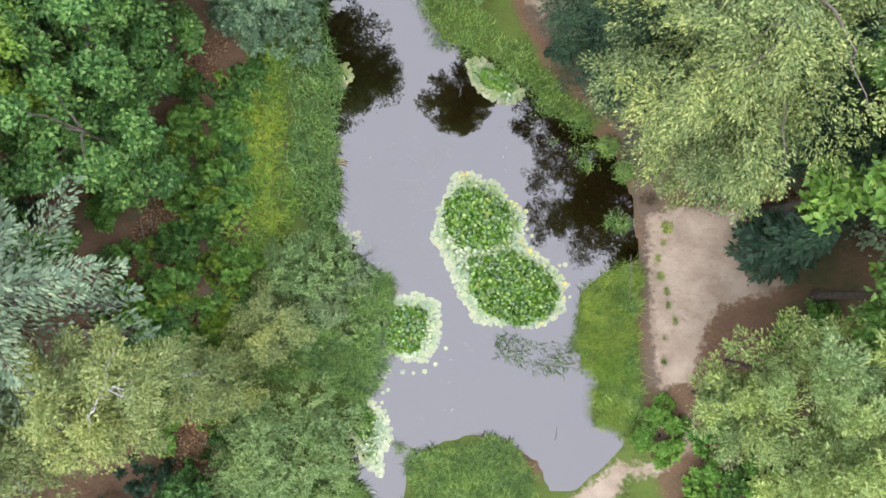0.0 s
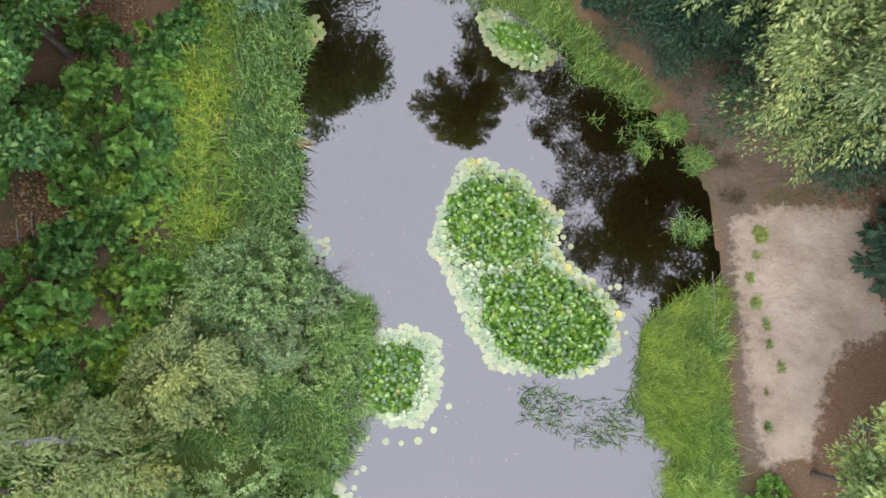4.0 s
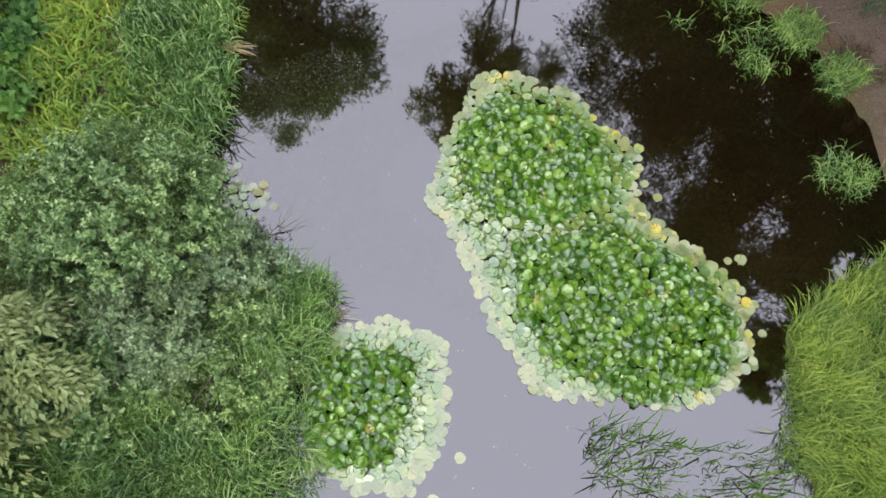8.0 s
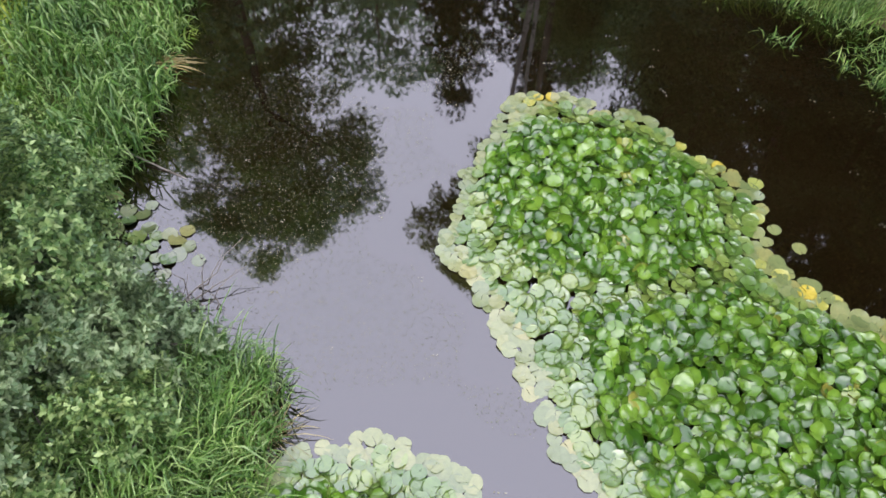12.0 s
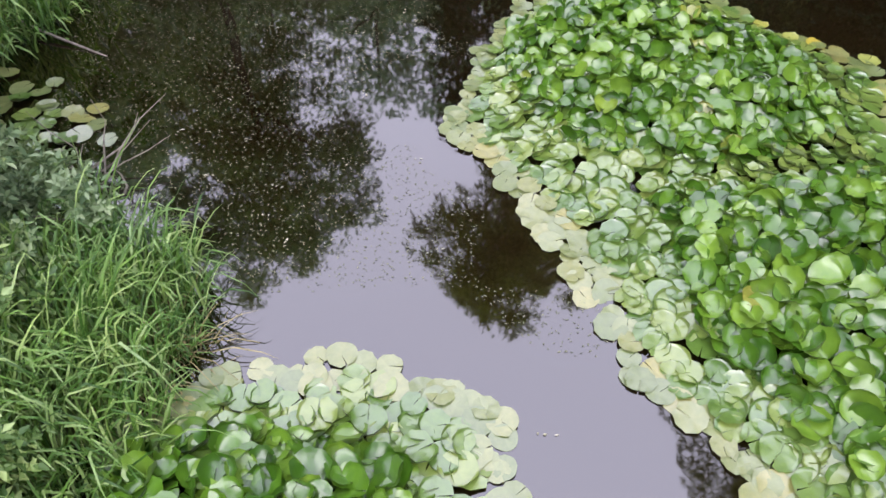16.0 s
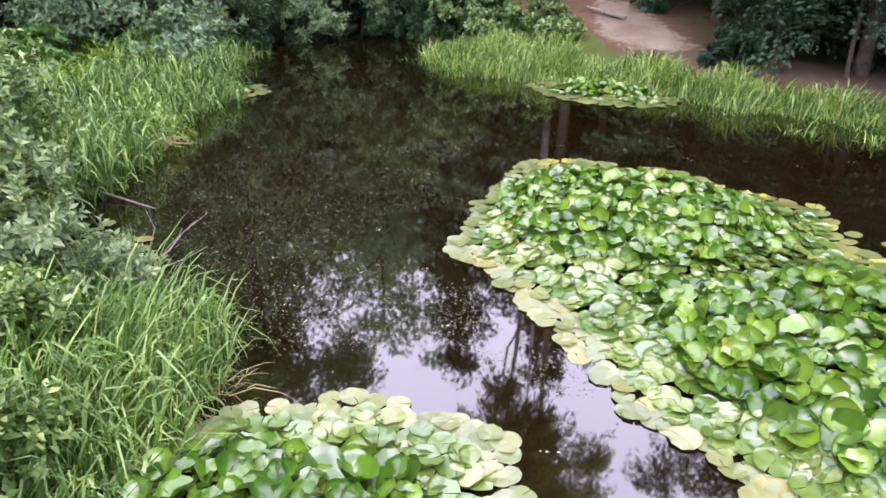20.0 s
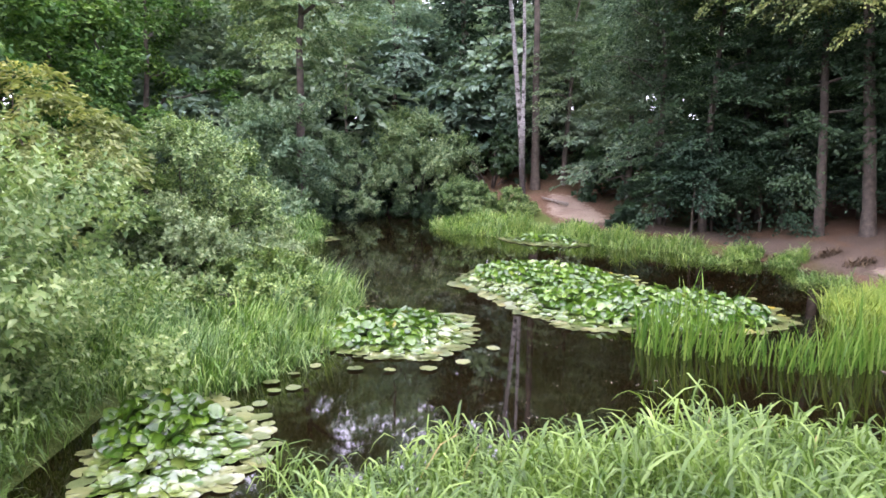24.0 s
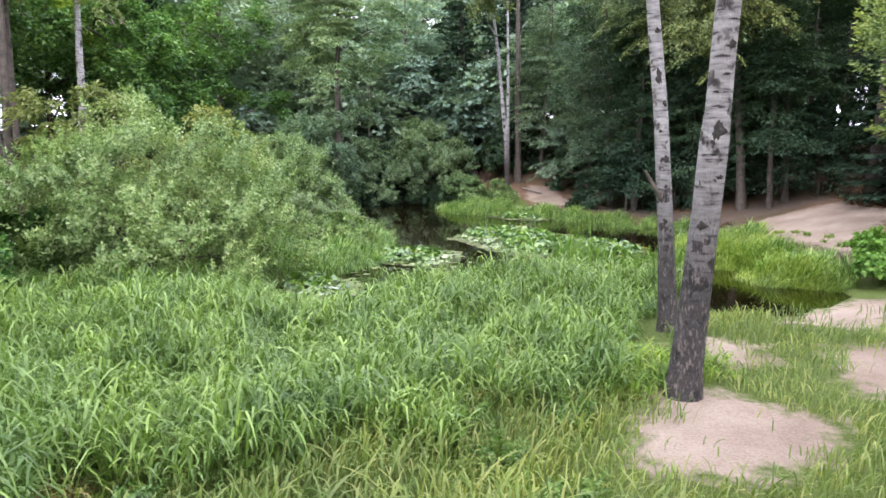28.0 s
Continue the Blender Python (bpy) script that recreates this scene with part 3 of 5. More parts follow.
def birch(x, y, tall, wide, seed, leaf=None, base=0.35, lean=(0, 0), thick=0.011, clumps=130, per=85, label="", size=0.13, name="birch_tree", bark=None, group="", wobble=0.2, droop=0.45, rise=0.0, spray=1.1, path=None, radii=None, narrow=0.42, crown_shift=(0, 0)):
    """A slim tree with a pale feathery crown of hanging sprays."""
    r = np.random.default_rng(seed)
    root = thing(name, x, y, label or "slender white-barked birch with pale feathery crown", "tree", group)
    trunk = bent_trunk(tall * 0.97, lean, wobble, 22, seed) if path is None else np.asarray(path, float)
    if radii is None:
        radii = np.linspace(1, 0.12, len(trunk)) * tall * thick
        radii[0] *= 1.3
    mid = (trunk[-1, 0] * 0.75 + crown_shift[0], trunk[-1, 1] * 0.75 + crown_shift[1], tall * (1 + base) / 2)
    centres, out = crown_points(r, clumps, mid, (wide, wide, tall * (1 - base) / 2), 0.35)
    crown = plume_leaves(r, centres, out, per, spray, 0.2, 0.05, droop, size, narrow, leaf or M_birch_leaf, rise=rise)
    far = centres[r.choice(clumps, 10, replace=False)]
    plant_parts(root, trunk, radii, bark or M_birch_bark, limbs_to(r, trunk, far, 0.3, tall * 0.003), crown, split=not name.startswith("forest"))
    return root


def beech(x, y, tall, wide, leaf, label, seed, base=0.03, size=0.1, clumps=140, per=135, name="beech_tree", group="", spray=1.5, shape="cone", thick=0.013, bark=None):
    """A dark tree clad to the ground in flat, layered sprays."""
    r = np.random.default_rng(seed)
    root = thing(name, x, y, label, "tree", group)
    trunk = bent_trunk(tall * 0.95, r.uniform(-0.3, 0.3, 2), 0.2, seed=seed)
    radii = np.linspace(1, 0.15, len(trunk)) * tall * thick
    centres, out = crown_points(r, clumps, (0, 0, tall * (1 + base) / 2), (wide, wide, tall * (1 - base) / 2), 0.2 if name.startswith("forest") else 0.3, shape)
    crown = plume_leaves(r, centres, out, per, spray, 0.3, 0.025, 0.22, size, 0.55, leaf)
    far = centres[r.choice(clumps, 8, replace=False)]
    plant_parts(root, trunk, radii, bark or M_bark, limbs_to(r, trunk, far, 0.1, tall * 0.004), crown, split=not name.startswith("forest"))
    return root


def spruce(x, y, tall, wide, leaf, label, seed, low=0.08, tiers=16, name="spruce_tree", group="", size=0.2, arms=8, dense=1.0):
    """A conifer: straight trunk, whorls of drooping boughs clad in needle sprays."""
    r = np.random.default_rng(seed)
    root = thing(name, x, y, label, "tree", group)
    trunk = bent_trunk(tall, (0, 0), 0.05, 12, seed)
    child("trunk", tubes_mesh("trunk", [(trunk, np.linspace(1, 0.08, 12) * tall * 0.016)], M_bark, 10), root)
    at, along = [], []
    for k in range(tiers):
        f = k / (tiers - 1)
        z0, reach = tall * (low + (1 - low) * f), wide * (1 - f) ** 0.8 + 0.12
        for a in r.uniform(0, 6.28) + np.arange(arms) * 6.28 / arms + r.normal(0, 0.12, arms):
            ln = reach * r.uniform(0.75, 1.15)
            t = np.linspace(0, 1, 6)[:, None]
            d = np.array([[np.cos(a), np.sin(a), 0]])
            path = np.array([[0, 0, z0]]) + d * ln * t + np.array([[0, 0, 1.0]]) * ln * (-0.32 * t + 0.12 * t**3)
            child("bough", tubes_mesh("bough", [(path, np.linspace(1, 0.2, 6) * 0.02 * (0.4 + reach / wide))], M_bark, 4), root)
            m = int((26 + 60 * ln / wide) * dense)
            s = r.uniform(0.12, 1, m) ** 0.8
            p = np.array([np.interp(s, t[:, 0], path[:, q]) for q in range(3)]).T
            out = np.array([[-np.sin(a), np.cos(a), 0]]) * r.choice([-1, 1], m)[:, None]
            step = r.uniform(0, 0.34, m) * ln * (1.1 - s)
            at.append(p + out * step[:, None] - np.array([[0, 0, 1]]) * step[:, None] * 0.35 + r.normal(0, 0.03, (m, 3)))
            along.append(d * 0.8 + out * 0.7 + np.array([[0, 0, -0.2]]) + r.normal(0, 0.15, (m, 3)))
    at, along = np.concatenate(at), np.concatenate(along)
    n = len(at)
    ln = size * r.uniform(0.8, 1.7, n)
    tagged(child("needles", leaves_mesh("needles", at, along, np.array([0, 0, 1.0]) + r.normal(0, 0.25, (n, 3)), ln, ln * 0.4, leaf, -0.1), root), kind="stuff")
    return root


def bush(x, y, wide, tall, leaf, label, seed, size=0.1, clumps=150, per=96, name="willow_bush", deep=None, narrow=0.36, category="bush", stems=14, group="", wands=0):
    """A many-stemmed dome of leafy upright twigs, open and ragged at its skin."""
    r = np.random.default_rng(seed)
    root = thing(name, x, y, label, category, group)
    deep = deep or wide
    lobes = max(6, clumps // 11)
    ld = lobes_on(r, lobes, True)
    lc = ld * r.uniform(0.5, 0.86, (lobes, 1)) * np.array([wide, deep, tall * 0.88])
    lr = r.uniform(0.17, 0.3, lobes) * (wide + deep + tall) / 3
    own = np.arange(clumps) % lobes
    d = unit(r.normal(0, 1, (clumps, 3)) + ld[own] * 0.8 + [0, 0, 0.4])
    centres = lc[own] + d * (lr[own] * r.uniform(0.4, 1, clumps) ** 0.5)[:, None]
    core = r.uniform(size=clumps) < 0.15
    centres[core] *= 0.6
    centres[:, 2] = np.maximum(centres[:, 2], 0.12)
    for c in centres[r.choice(clumps, stems, replace=False)] * 0.9:
        t = np.linspace(0, 1, 6)[:, None]
        path = np.array([[c[0] * 0.12, c[1] * 0.12, 0]]) * (1 - t) + c * t
        path[:, 2] += 0.1 * tall * np.sin(np.pi * t[:, 0])
        child("stem", tubes_mesh("stem", [(path, np.linspace(0.03, 0.006, 6))], M_bark, 5), root)
    run_n = 12
    shoots = clumps * per // run_n
    own = np.repeat(np.arange(clumps), per // run_n)[:shoots]
    shoots = len(own)
    way = unit(d[own] * [1, 1, 0.5] + [0, 0, 0.6] + r.normal(0, 0.35, (shoots, 3)))
    start = centres[own] + r.normal(0, 1, (shoots, 3)) * 0.017 * (wide + tall) * [1, 1, 0.8]
    reach = r.uniform(0.1, 0.24, shoots) * (0.7 + 0.2 * (wide + tall))
    if wands:
        # long whips standing up out of the top
        tops = r.choice(np.argsort(centres[own, 2])[-shoots // 3:], wands * 3, replace=False)
        way[tops] = unit(way[tops] * 0.3 + [0, 0, 1.0])
        reach[tops] = np.repeat(r.uniform(0.35, 0.8, wands), 3) * np.tile([0.4, 0.75, 1.1], wands)
        start[tops] = np.repeat(start[tops[::3]], 3, 0)
        way[tops] = np.repeat(way[tops[::3]], 3, 0)
    run = np.tile(np.arange(run_n) / run_n, shoots)
    # leaves stand round each shoot and crowd towards its tip
    axis_n = np.repeat(way, run_n, 0)
    side = unit(np.cross(axis_n, [0.3, 0.2, 0.1]))
    turn = np.tile(np.arange(run_n) * 2.4, shoots) + np.repeat(r.uniform(0, 6.28, shoots), run_n)
    ray = side * np.cos(turn)[:, None] + np.cross(axis_n, side) * np.sin(turn)[:, None]
    at = np.repeat(start, run_n, 0) + axis_n * (np.repeat(reach, run_n) * run**0.6)[:, None]
    at[:, 2] = np.maximum(at[:, 2], 0.03)
    n = len(at)
    along = axis_n * (0.25 + 0.7 * run)[:, None] + ray * 0.9 + r.normal(0, 0.22, (n, 3))
    ln = size * r.uniform(0.7, 1.35, n) * (1.15 - 0.4 * run)
    tagged(child("leaves", leaves_mesh("leaves", at, along, axis_n - ray * 0.35 + r.normal(0, 0.25, (n, 3)) + [0, 0, 0.25], ln, ln * narrow * 1.3, leaf), root), kind="stuff")
    return root


# the two birches by the sandy path
z1 = np.array([0, 0.3, 0.7, 1.1, 1.5, 1.9, 2.25, 2.55, 2.8, 3.2, 3.8, 4.6, 5.6, 6.8, 8.0, 9.2])
x1 = np.interp(z1, [0, 0.3, 1, 2, 2.8, 4, 9.2], [-0.02, 0.0, 0.045, 0.085, 0.09, 0.05, -0.1])
y1 = -0.033 * np.minimum(z1, 4.0) ** 2 - 0.2 * np.maximum(z1 - 4.0, 0)
birch(2.12, -8.97, 9.5, 1.9, 21, base=0.68, label="leaning white birch with black scarred bark at the foot", clumps=70,
      path=np.stack([x1, y1, z1], 1), radii=np.interp(z1, [0, 0.25, 1, 2, 2.5, 2.7, 3, 4, 9.2], [0.2, 0.165, 0.145, 0.13, 0.135, 0.116, 0.11, 0.105, 0.02]))
x2 = np.interp(z1, [0, 1.2, 2.9, 3.7, 4.3, 9.2], [0, -0.07, -0.2, -0.29, -0.36, -0.8])
first_birch = bpy.data.objects["birch_tree"]
second_birch = birch(2.70, -6.55, 9.0, 1.7, 22, base=0.68, label="white birch trunk with a dead side branch", clumps=70,
      path=np.stack([x2, 0.02 * z1, z1], 1), radii=np.interp(z1, [0, 0.3, 1.2, 3, 4.3, 9.2], [0.16, 0.13, 0.105, 0.092, 0.082, 0.02]))
child("dead_branch", tubes_mesh("dead_branch", [([(-0.15, 0, 1.75), (-0.28, -0.05, 1.95), (-0.4, -0.04, 2.15)], [0.035, 0.028, 0.02])], M_bark, 6), second_birch)


def bark_scar(holder, xs, ys, zs, radii, z, wide, tall, turn=0.0):
    """A black chevron where a branch was shed, proud of the trunk."""
    rad = np.interp(z, zs, radii)
    rows, cols, co = 6, 7, []
    wide, tall = 0.75 * wide, 0.8 * tall
    for i in range(rows):
        f = i / (rows - 1)
        half = wide * (0.35 + 0.65 * math.sin(math.pi * f)) * (1 + 0.35 * math.sin(37 * z + 2.3 * i))
        slip = 0.3 * wide * math.sin(23 * z + 1.7 * i)
        for j in range(cols):
            g = 2 * j / (cols - 1) - 1
            a = -math.pi / 2 + turn + (g * half + slip) / rad
            zz = z + (f - 0.5) * tall - abs(g) * tall * 0.12 + 0.08 * tall * math.sin(5 * j + 11 * z)
            out = rad + 0.003 + 0.006 * (1 - g * g) * math.sin(math.pi * f)
            co.append((np.interp(zz, zs, xs) + out * math.cos(a), np.interp(zz, zs, ys) + out * math.sin(a), zz))
    quads = [(i * cols + j, i * cols + j + 1, (i + 1) * cols + j + 1, (i + 1) * cols + j) for i in range(rows - 1) for j in range(cols - 1)]
    child("scar", mesh_np("scar", co, np.array(quads), M_scar, True), holder, "black branch scar")


R1 = np.interp(z1, [0, 0.25, 1, 2, 2.5, 2.7, 3, 4, 9.2], [0.2, 0.165, 0.145, 0.13, 0.135, 0.116, 0.11, 0.105, 0.02])
R2 = np.interp(z1, [0, 0.3, 1.2, 3, 4.3, 9.2], [0.16, 0.13, 0.105, 0.092, 0.082, 0.02])
for z, wide, tall, turn in ((2.62, 0.08, 0.2, -0.1), (2.2, 0.05, 0.05, 0.3), (3.35, 0.06, 0.08, 0.3), (3.75, 0.05, 0.06, -0.4), (1.75, 0.06, 0.1, -0.5), (2.95, 0.04, 0.03, -0.6), (3.1, 0.05, 0.03, 0.1), (2.4, 0.045, 0.025, -0.3), (4.2, 0.05, 0.12, 0.2)):
    bark_scar(first_birch, x1, y1, z1, R1, z, wide, tall, turn)
for z, wide, tall, turn in ((1.95, 0.035, 0.06, 0.0), (2.3, 0.05, 0.12, 0.2), (3.0, 0.045, 0.1, 0.4), (3.35, 0.05, 0.22, -0.2), (2.65, 0.03, 0.05, -0.4), (3.9, 0.04, 0.08, 0.1), (1.5, 0.04, 0.08, -0.3)):
    bark_scar(second_birch, x2, 0.02 * z1, z1, R2, z, wide, tall, turn)
# pale birches on the west side
for k, (x, y, h, w) in enumerate([(-6.2, 2.0, 3.5, 1.4), (-8.5, 0.5, 10.8, 1.6), (-10.2, 0.7, 11.2, 1.7), (-8.1, 0.05, 4.0, 1.5), (-9.6, -0.6, 10.6, 1.5), (-11.9, -1.6, 11.0, 2.0)]):
    birch(x, y, h, w, 40 + k, lean=(0.2 * (k % 2), 0.1), group="birches on the west bank", spray=0.75, clumps=150, per=75, base=0.12 if h < 6 else 0.5, bark=None if k in (1, 3) else M_bark, label="" if k in (1, 3) else "slender grey-stemmed birch with pale feathery crown", size=0.11)
# east side: big pale birches above the sand
birch(10.0, 9.05, 14.5, 2.8, 60, leaf=M_willow_leaf, group="birches above the sand", lean=(-1.5, 0.2), clumps=240, per=115, base=0.5, size=0.105, crown_shift=(-0.8, -0.8), bark=M_bark, label="tall grey-stemmed birch with a drooping pale crown")
for k, (x, y, h, w, sx, sy) in enumerate([(9.4, 12.2, 10.4, 2.8, -1.3, -1.4), (6.6, 14.4, 10.0, 2.4, -0.4, -1.0), (11.6, 12.4, 11.4, 2.6, 0, 0), (11.3, 8.6, 9.6, 2.1, -2.4, -0.9)]):
    birch(x, y, h, w, 61 + k, leaf=M_beech_leaf if k == 1 else M_willow_leaf, group="birches above the sand", lean=(-0.4, -0.2), clumps=170, per=105, base=0.42, size=0.105, crown_shift=(sx, sy), bark=M_bark, label="dark-stemmed birch with a pale drooping crown")
for k, (x, y, h, w) in enumerate([(11.2, 0.5, 8.6, 1.7), (13.0, -1.8, 9.4, 2.0), (9.9, -0.7, 6.4, 1.3), (13.9, 0.8, 9.0, 1.9), (11.6, -2.6, 8.0, 1.5)]):
    birch(x, y, h, w, 70 + k, leaf=M_pale_willow, group="pale willows east", label="pale green willow with upswept feathery shoots", name="willow_tree", bark=M_bark, droop=0.05, rise=0.5, base=0.2, clumps=140, per=100, spray=0.95, size=0.115)
# birches at the far bank
zf = np.linspace(0, 13, 20)
birch(2.62, 18.4, 13.2, 1.75, 81, base=0.5, label="thin birch leaning out over the pond", clumps=210, per=100, crown_shift=(-0.2, -1.3), spray=0.9,
      path=np.stack([np.interp(zf, [0, 2, 5.8, 10, 13], [0, -0.12, -0.55, -1.2, -1.6]), np.interp(zf, [0, 5.8, 10, 13], [0, -1.0, -2.6, -3.6]), zf], 1), radii=np.linspace(0.11, 0.02, 20))
birch(2.66, 18.8, 14.5, 1.2, 82, base=0.72, clumps=55, thick=0.0065, wobble=0.08, lean=(-0.2, 0.2))
birch(3.2, 19.3, 16.5, 1.5, 83, lean=(-0.2, 0.1), thick=0.01, base=0.72, clumps=90, crown_shift=(1.0, -1.0), wobble=0.08, bark=M_bark, label="tall grey bare trunk with a thin high crown")
snag = thing("dead_tree", -4.3, 21.2, "thin pale dead trunk at the forest edge", "tree")
child("trunk", tubes_mesh("trunk", [(bent_trunk(7.0, (0.3, 0.0), 0.15, 12, 84), np.linspace(0.08, 0.02, 12))], M_twig, 8), snag)
for k in range(7):
    a0, z0 = 2.4 * k, 3.0 + 0.5 * k
    child("limb", tubes_mesh("limb", [([(0.02 * k, 0, z0), (0.35 * math.cos(a0), 0.35 * math.sin(a0), z0 + 0.05), (0.7 * math.cos(a0), 0.7 * math.sin(a0), z0 - 0.08)], [0.02, 0.013, 0.005])], M_twig, 5), snag)
# oaks
for k, (x, y, h, w) in enumerate([(-11.4, 8.3, 8.3, 2.3), (-14.4, 9.5, 9.2, 3.0), (-10.9, 11.5, 8.2, 2.0), (-13.2, 12.6, 9.5, 2.4), (-15.5, 5.5, 9.5, 3.0), (-14.5, 14.5, 10.0, 3.2), (-11.0, 17.5, 10.5, 3.0), (-10.4, 13.2, 6.0, 1.4)]):
    broadleaf(x, y, h, w, M_oak_leaf, "dark green oak with a dense clumped crown", 100 + k, group="oaks west", base=0.12, thick=0.013)
for k, (x, y, h, w) in enumerate([(12.9, 6.2, 14.5, 2.9), (15.0, 10.0, 11.0, 2.8), (14.4, 3.0, 10.2, 2.3)]):
    broadleaf(x, y, h, w, M_bright_leaf, "bright yellow-green oak with bold leaf clumps", 120 + k, group="oaks east", size=0.24, tuft=0.5, clumps=85, base=0.5)
beech(-5.1, 15.7, 13.4, 2.75, M_far_bush, "tall pale-green tree with layered sprays over the water", 131, base=0.28, clumps=330, per=130, spray=1.2, size=0.12, shape="egg", name="ash_tree")
broadleaf(-13.6, 11.0, 11.0, 1.7, M_nettle, "pale yellow-green young oak over the wood", 130, group="oaks west")
spruce(-12.2, 3.0, 16.5, 3.9, M_spruce, "silvery blue-green spruce with drooping sprays", 140, dense=3.0, tiers=11, low=0.5, size=0.13)
spruce(-14.6, -0.5, 15.0, 3.6, M_spruce, "silvery blue-green spruce with drooping sprays", 141, dense=2.6, tiers=11, low=0.4, size=0.13)
spruce(12.8, 4.9, 4.6, 1.4, M_spruce_dark, "small dark green spruce beside the sand", 142, tiers=12)
# beeches further back get haze painted into their leaf colour
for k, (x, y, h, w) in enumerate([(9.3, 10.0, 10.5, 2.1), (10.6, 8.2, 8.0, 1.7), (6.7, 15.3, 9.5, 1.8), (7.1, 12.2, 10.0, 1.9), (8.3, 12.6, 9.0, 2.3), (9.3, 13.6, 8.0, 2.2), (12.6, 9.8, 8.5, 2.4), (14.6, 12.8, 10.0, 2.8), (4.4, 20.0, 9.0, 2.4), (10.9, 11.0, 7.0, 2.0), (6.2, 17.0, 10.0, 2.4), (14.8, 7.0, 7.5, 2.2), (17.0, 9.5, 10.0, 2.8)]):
    beech(x, y, h, w, M_hazy_leaf if y > 13.5 and x < 10 else M_beech_leaf, "beech with layered sprays on the slope, greyed for haze" if y > 13.5 and x < 10 else "dark beech with low layered sprays", 150 + k, group="beeches east")

for k, (x, y, h, w) in enumerate([(6.7, 11.9, 3.4, 1.5), (8.5, 11.6, 3.0, 1.6), (6.5, 13.7, 3.0, 1.2), (10.8, 10.6, 3.2, 1.5), (12.3, 8.4, 3.4, 1.4), (14.2, 7.8, 4.2, 1.8), (7.6, 12.8, 4.5, 1.8)]):
    beech(x, y, h, w, M_spruce_dark, "young dark hemlock with boughs to the ground", 170 + k, name="young_conifer", group="young conifers east", clumps=80, per=90, spray=0.9, size=0.1)

# shrubs round the pond
bush(-5.8, -2.4, 2.8, 3.75, M_bush_leaf, "large yellow-green willow bush by the reeds", 200, clumps=440, per=132, size=0.075, narrow=0.42)
bush(-4.9, 4.3, 1.8, 3.4, M_sallow_leaf, "grey-green sallow bush at the water's edge", 201, clumps=300, per=144, deep=1.6, size=0.075, narrow=0.38, wands=45)
bush(-4.6, 2.9, 1.1, 2.2, M_pale_sallow, "silvery sallow shoots leaning to the water", 217, clumps=190, per=120, size=0.075, narrow=0.38, deep=0.9)
bush(-5.6, 2.5, 1.5, 2.0, M_sallow_leaf, "spreading green sallow behind the reeds", 211, clumps=200, per=96, size=0.115, narrow=0.42)
bush(-3.3, 2.7, 1.25, 0.95, M_sallow_leaf, "low sallow sprigs growing through the reeds", 218, clumps=120, per=96, size=0.075, narrow=0.4)
bush(-3.5, 4.1, 1.1, 1.35, M_pale_sallow, "low grey-green sallow shoots over the reeds", 205, clumps=150, per=96, size=0.075, deep=0.7)
bush(-6.5, 15.3, 2.3, 4.9, M_far_bush, "tall dark sallow leaning over the water", 202, size=0.15, clumps=280)
bush(-4.4, 19.6, 1.7, 4.0, M_far_bush, "dark sallow overhanging the far end", 206, size=0.13)
bush(-1.3, 20.3, 1.9, 6.0, M_far_bush, "round green willow at the far end", 203, size=0.13, clumps=230)
bush(0.4, 17.4, 0.9, 1.4, M_sallow_leaf, "dark sallow beside the far birches", 207, size=0.12)
bush(8.6, -2.2, 1.25, 0.6, M_bramble, "dense green alder shrub by the path", 204, size=0.11, narrow=0.5, clumps=170)
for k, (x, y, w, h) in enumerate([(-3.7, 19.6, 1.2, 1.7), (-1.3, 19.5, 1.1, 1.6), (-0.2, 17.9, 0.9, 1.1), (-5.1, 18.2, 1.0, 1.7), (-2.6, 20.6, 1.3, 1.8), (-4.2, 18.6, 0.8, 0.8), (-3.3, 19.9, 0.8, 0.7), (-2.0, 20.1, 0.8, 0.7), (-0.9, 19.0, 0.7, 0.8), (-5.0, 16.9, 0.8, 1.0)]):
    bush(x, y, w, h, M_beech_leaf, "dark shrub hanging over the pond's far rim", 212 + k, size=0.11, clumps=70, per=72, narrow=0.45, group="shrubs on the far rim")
bush(1.9, 16.2, 0.9, 1.2, M_sallow_leaf, "low dark shrub on the far bank", 210, size=0.1, clumps=70, per=72)
bush(5.2, 13.0, 0.5, 0.9, M_beech_leaf, "dark shrub above the bright bank", 208, size=0.1, clumps=60)
bush(-8.6, -4.2, 2.0, 2.6, M_oak_leaf, "dark green shrub west of the bush", 209, size=0.13, narrow=0.5)

# far forest
r0 = np.random.default_rng(5)
spots = []
for ring, (dist, count) in enumerate(((22, 15), (27, 18), (32, 20), (37, 20), (44, 18), (54, 14))):
    for k in range(count):
        a = radians(-30 + 240 * (k + 0.5 * (ring % 2)) / count) + r0.normal(0, 0.03)
        spots.append((1.0 + dist * math.cos(a) * r0.uniform(0.94, 1.06), 3.0 + dist * math.sin(a) * r0.uniform(0.94, 1.06)))
spots += [(-7.0, 24.5), (17.5, 16.5), (21.5, 25.5), (0.6, 25.4), (3.8, 27.0), (-9.5, 26.5), (6.5, 25.0), (-9, -24), (0, -26), (9, -24), (-14, -17), (15, -15),
          (20, 12), (23, 16), (26, 20), (22, 8), (25.5, 12), (30, 18), (18.5, 19.5), (28, 27), (-13, 24), (-16, 21), (-12, 30), (-18, 27), (21, 20), (16, 23), (-10, 38), (-6, 40), (-2, 38), (2, 41), (6, 38), (10, 40), (-14, 36), (14, 37), (-18, 33), (18, 34), (-5, 28), (-2.2, 27), (0.2, 30), (-4, 32)]
forest = "forest behind the pond"
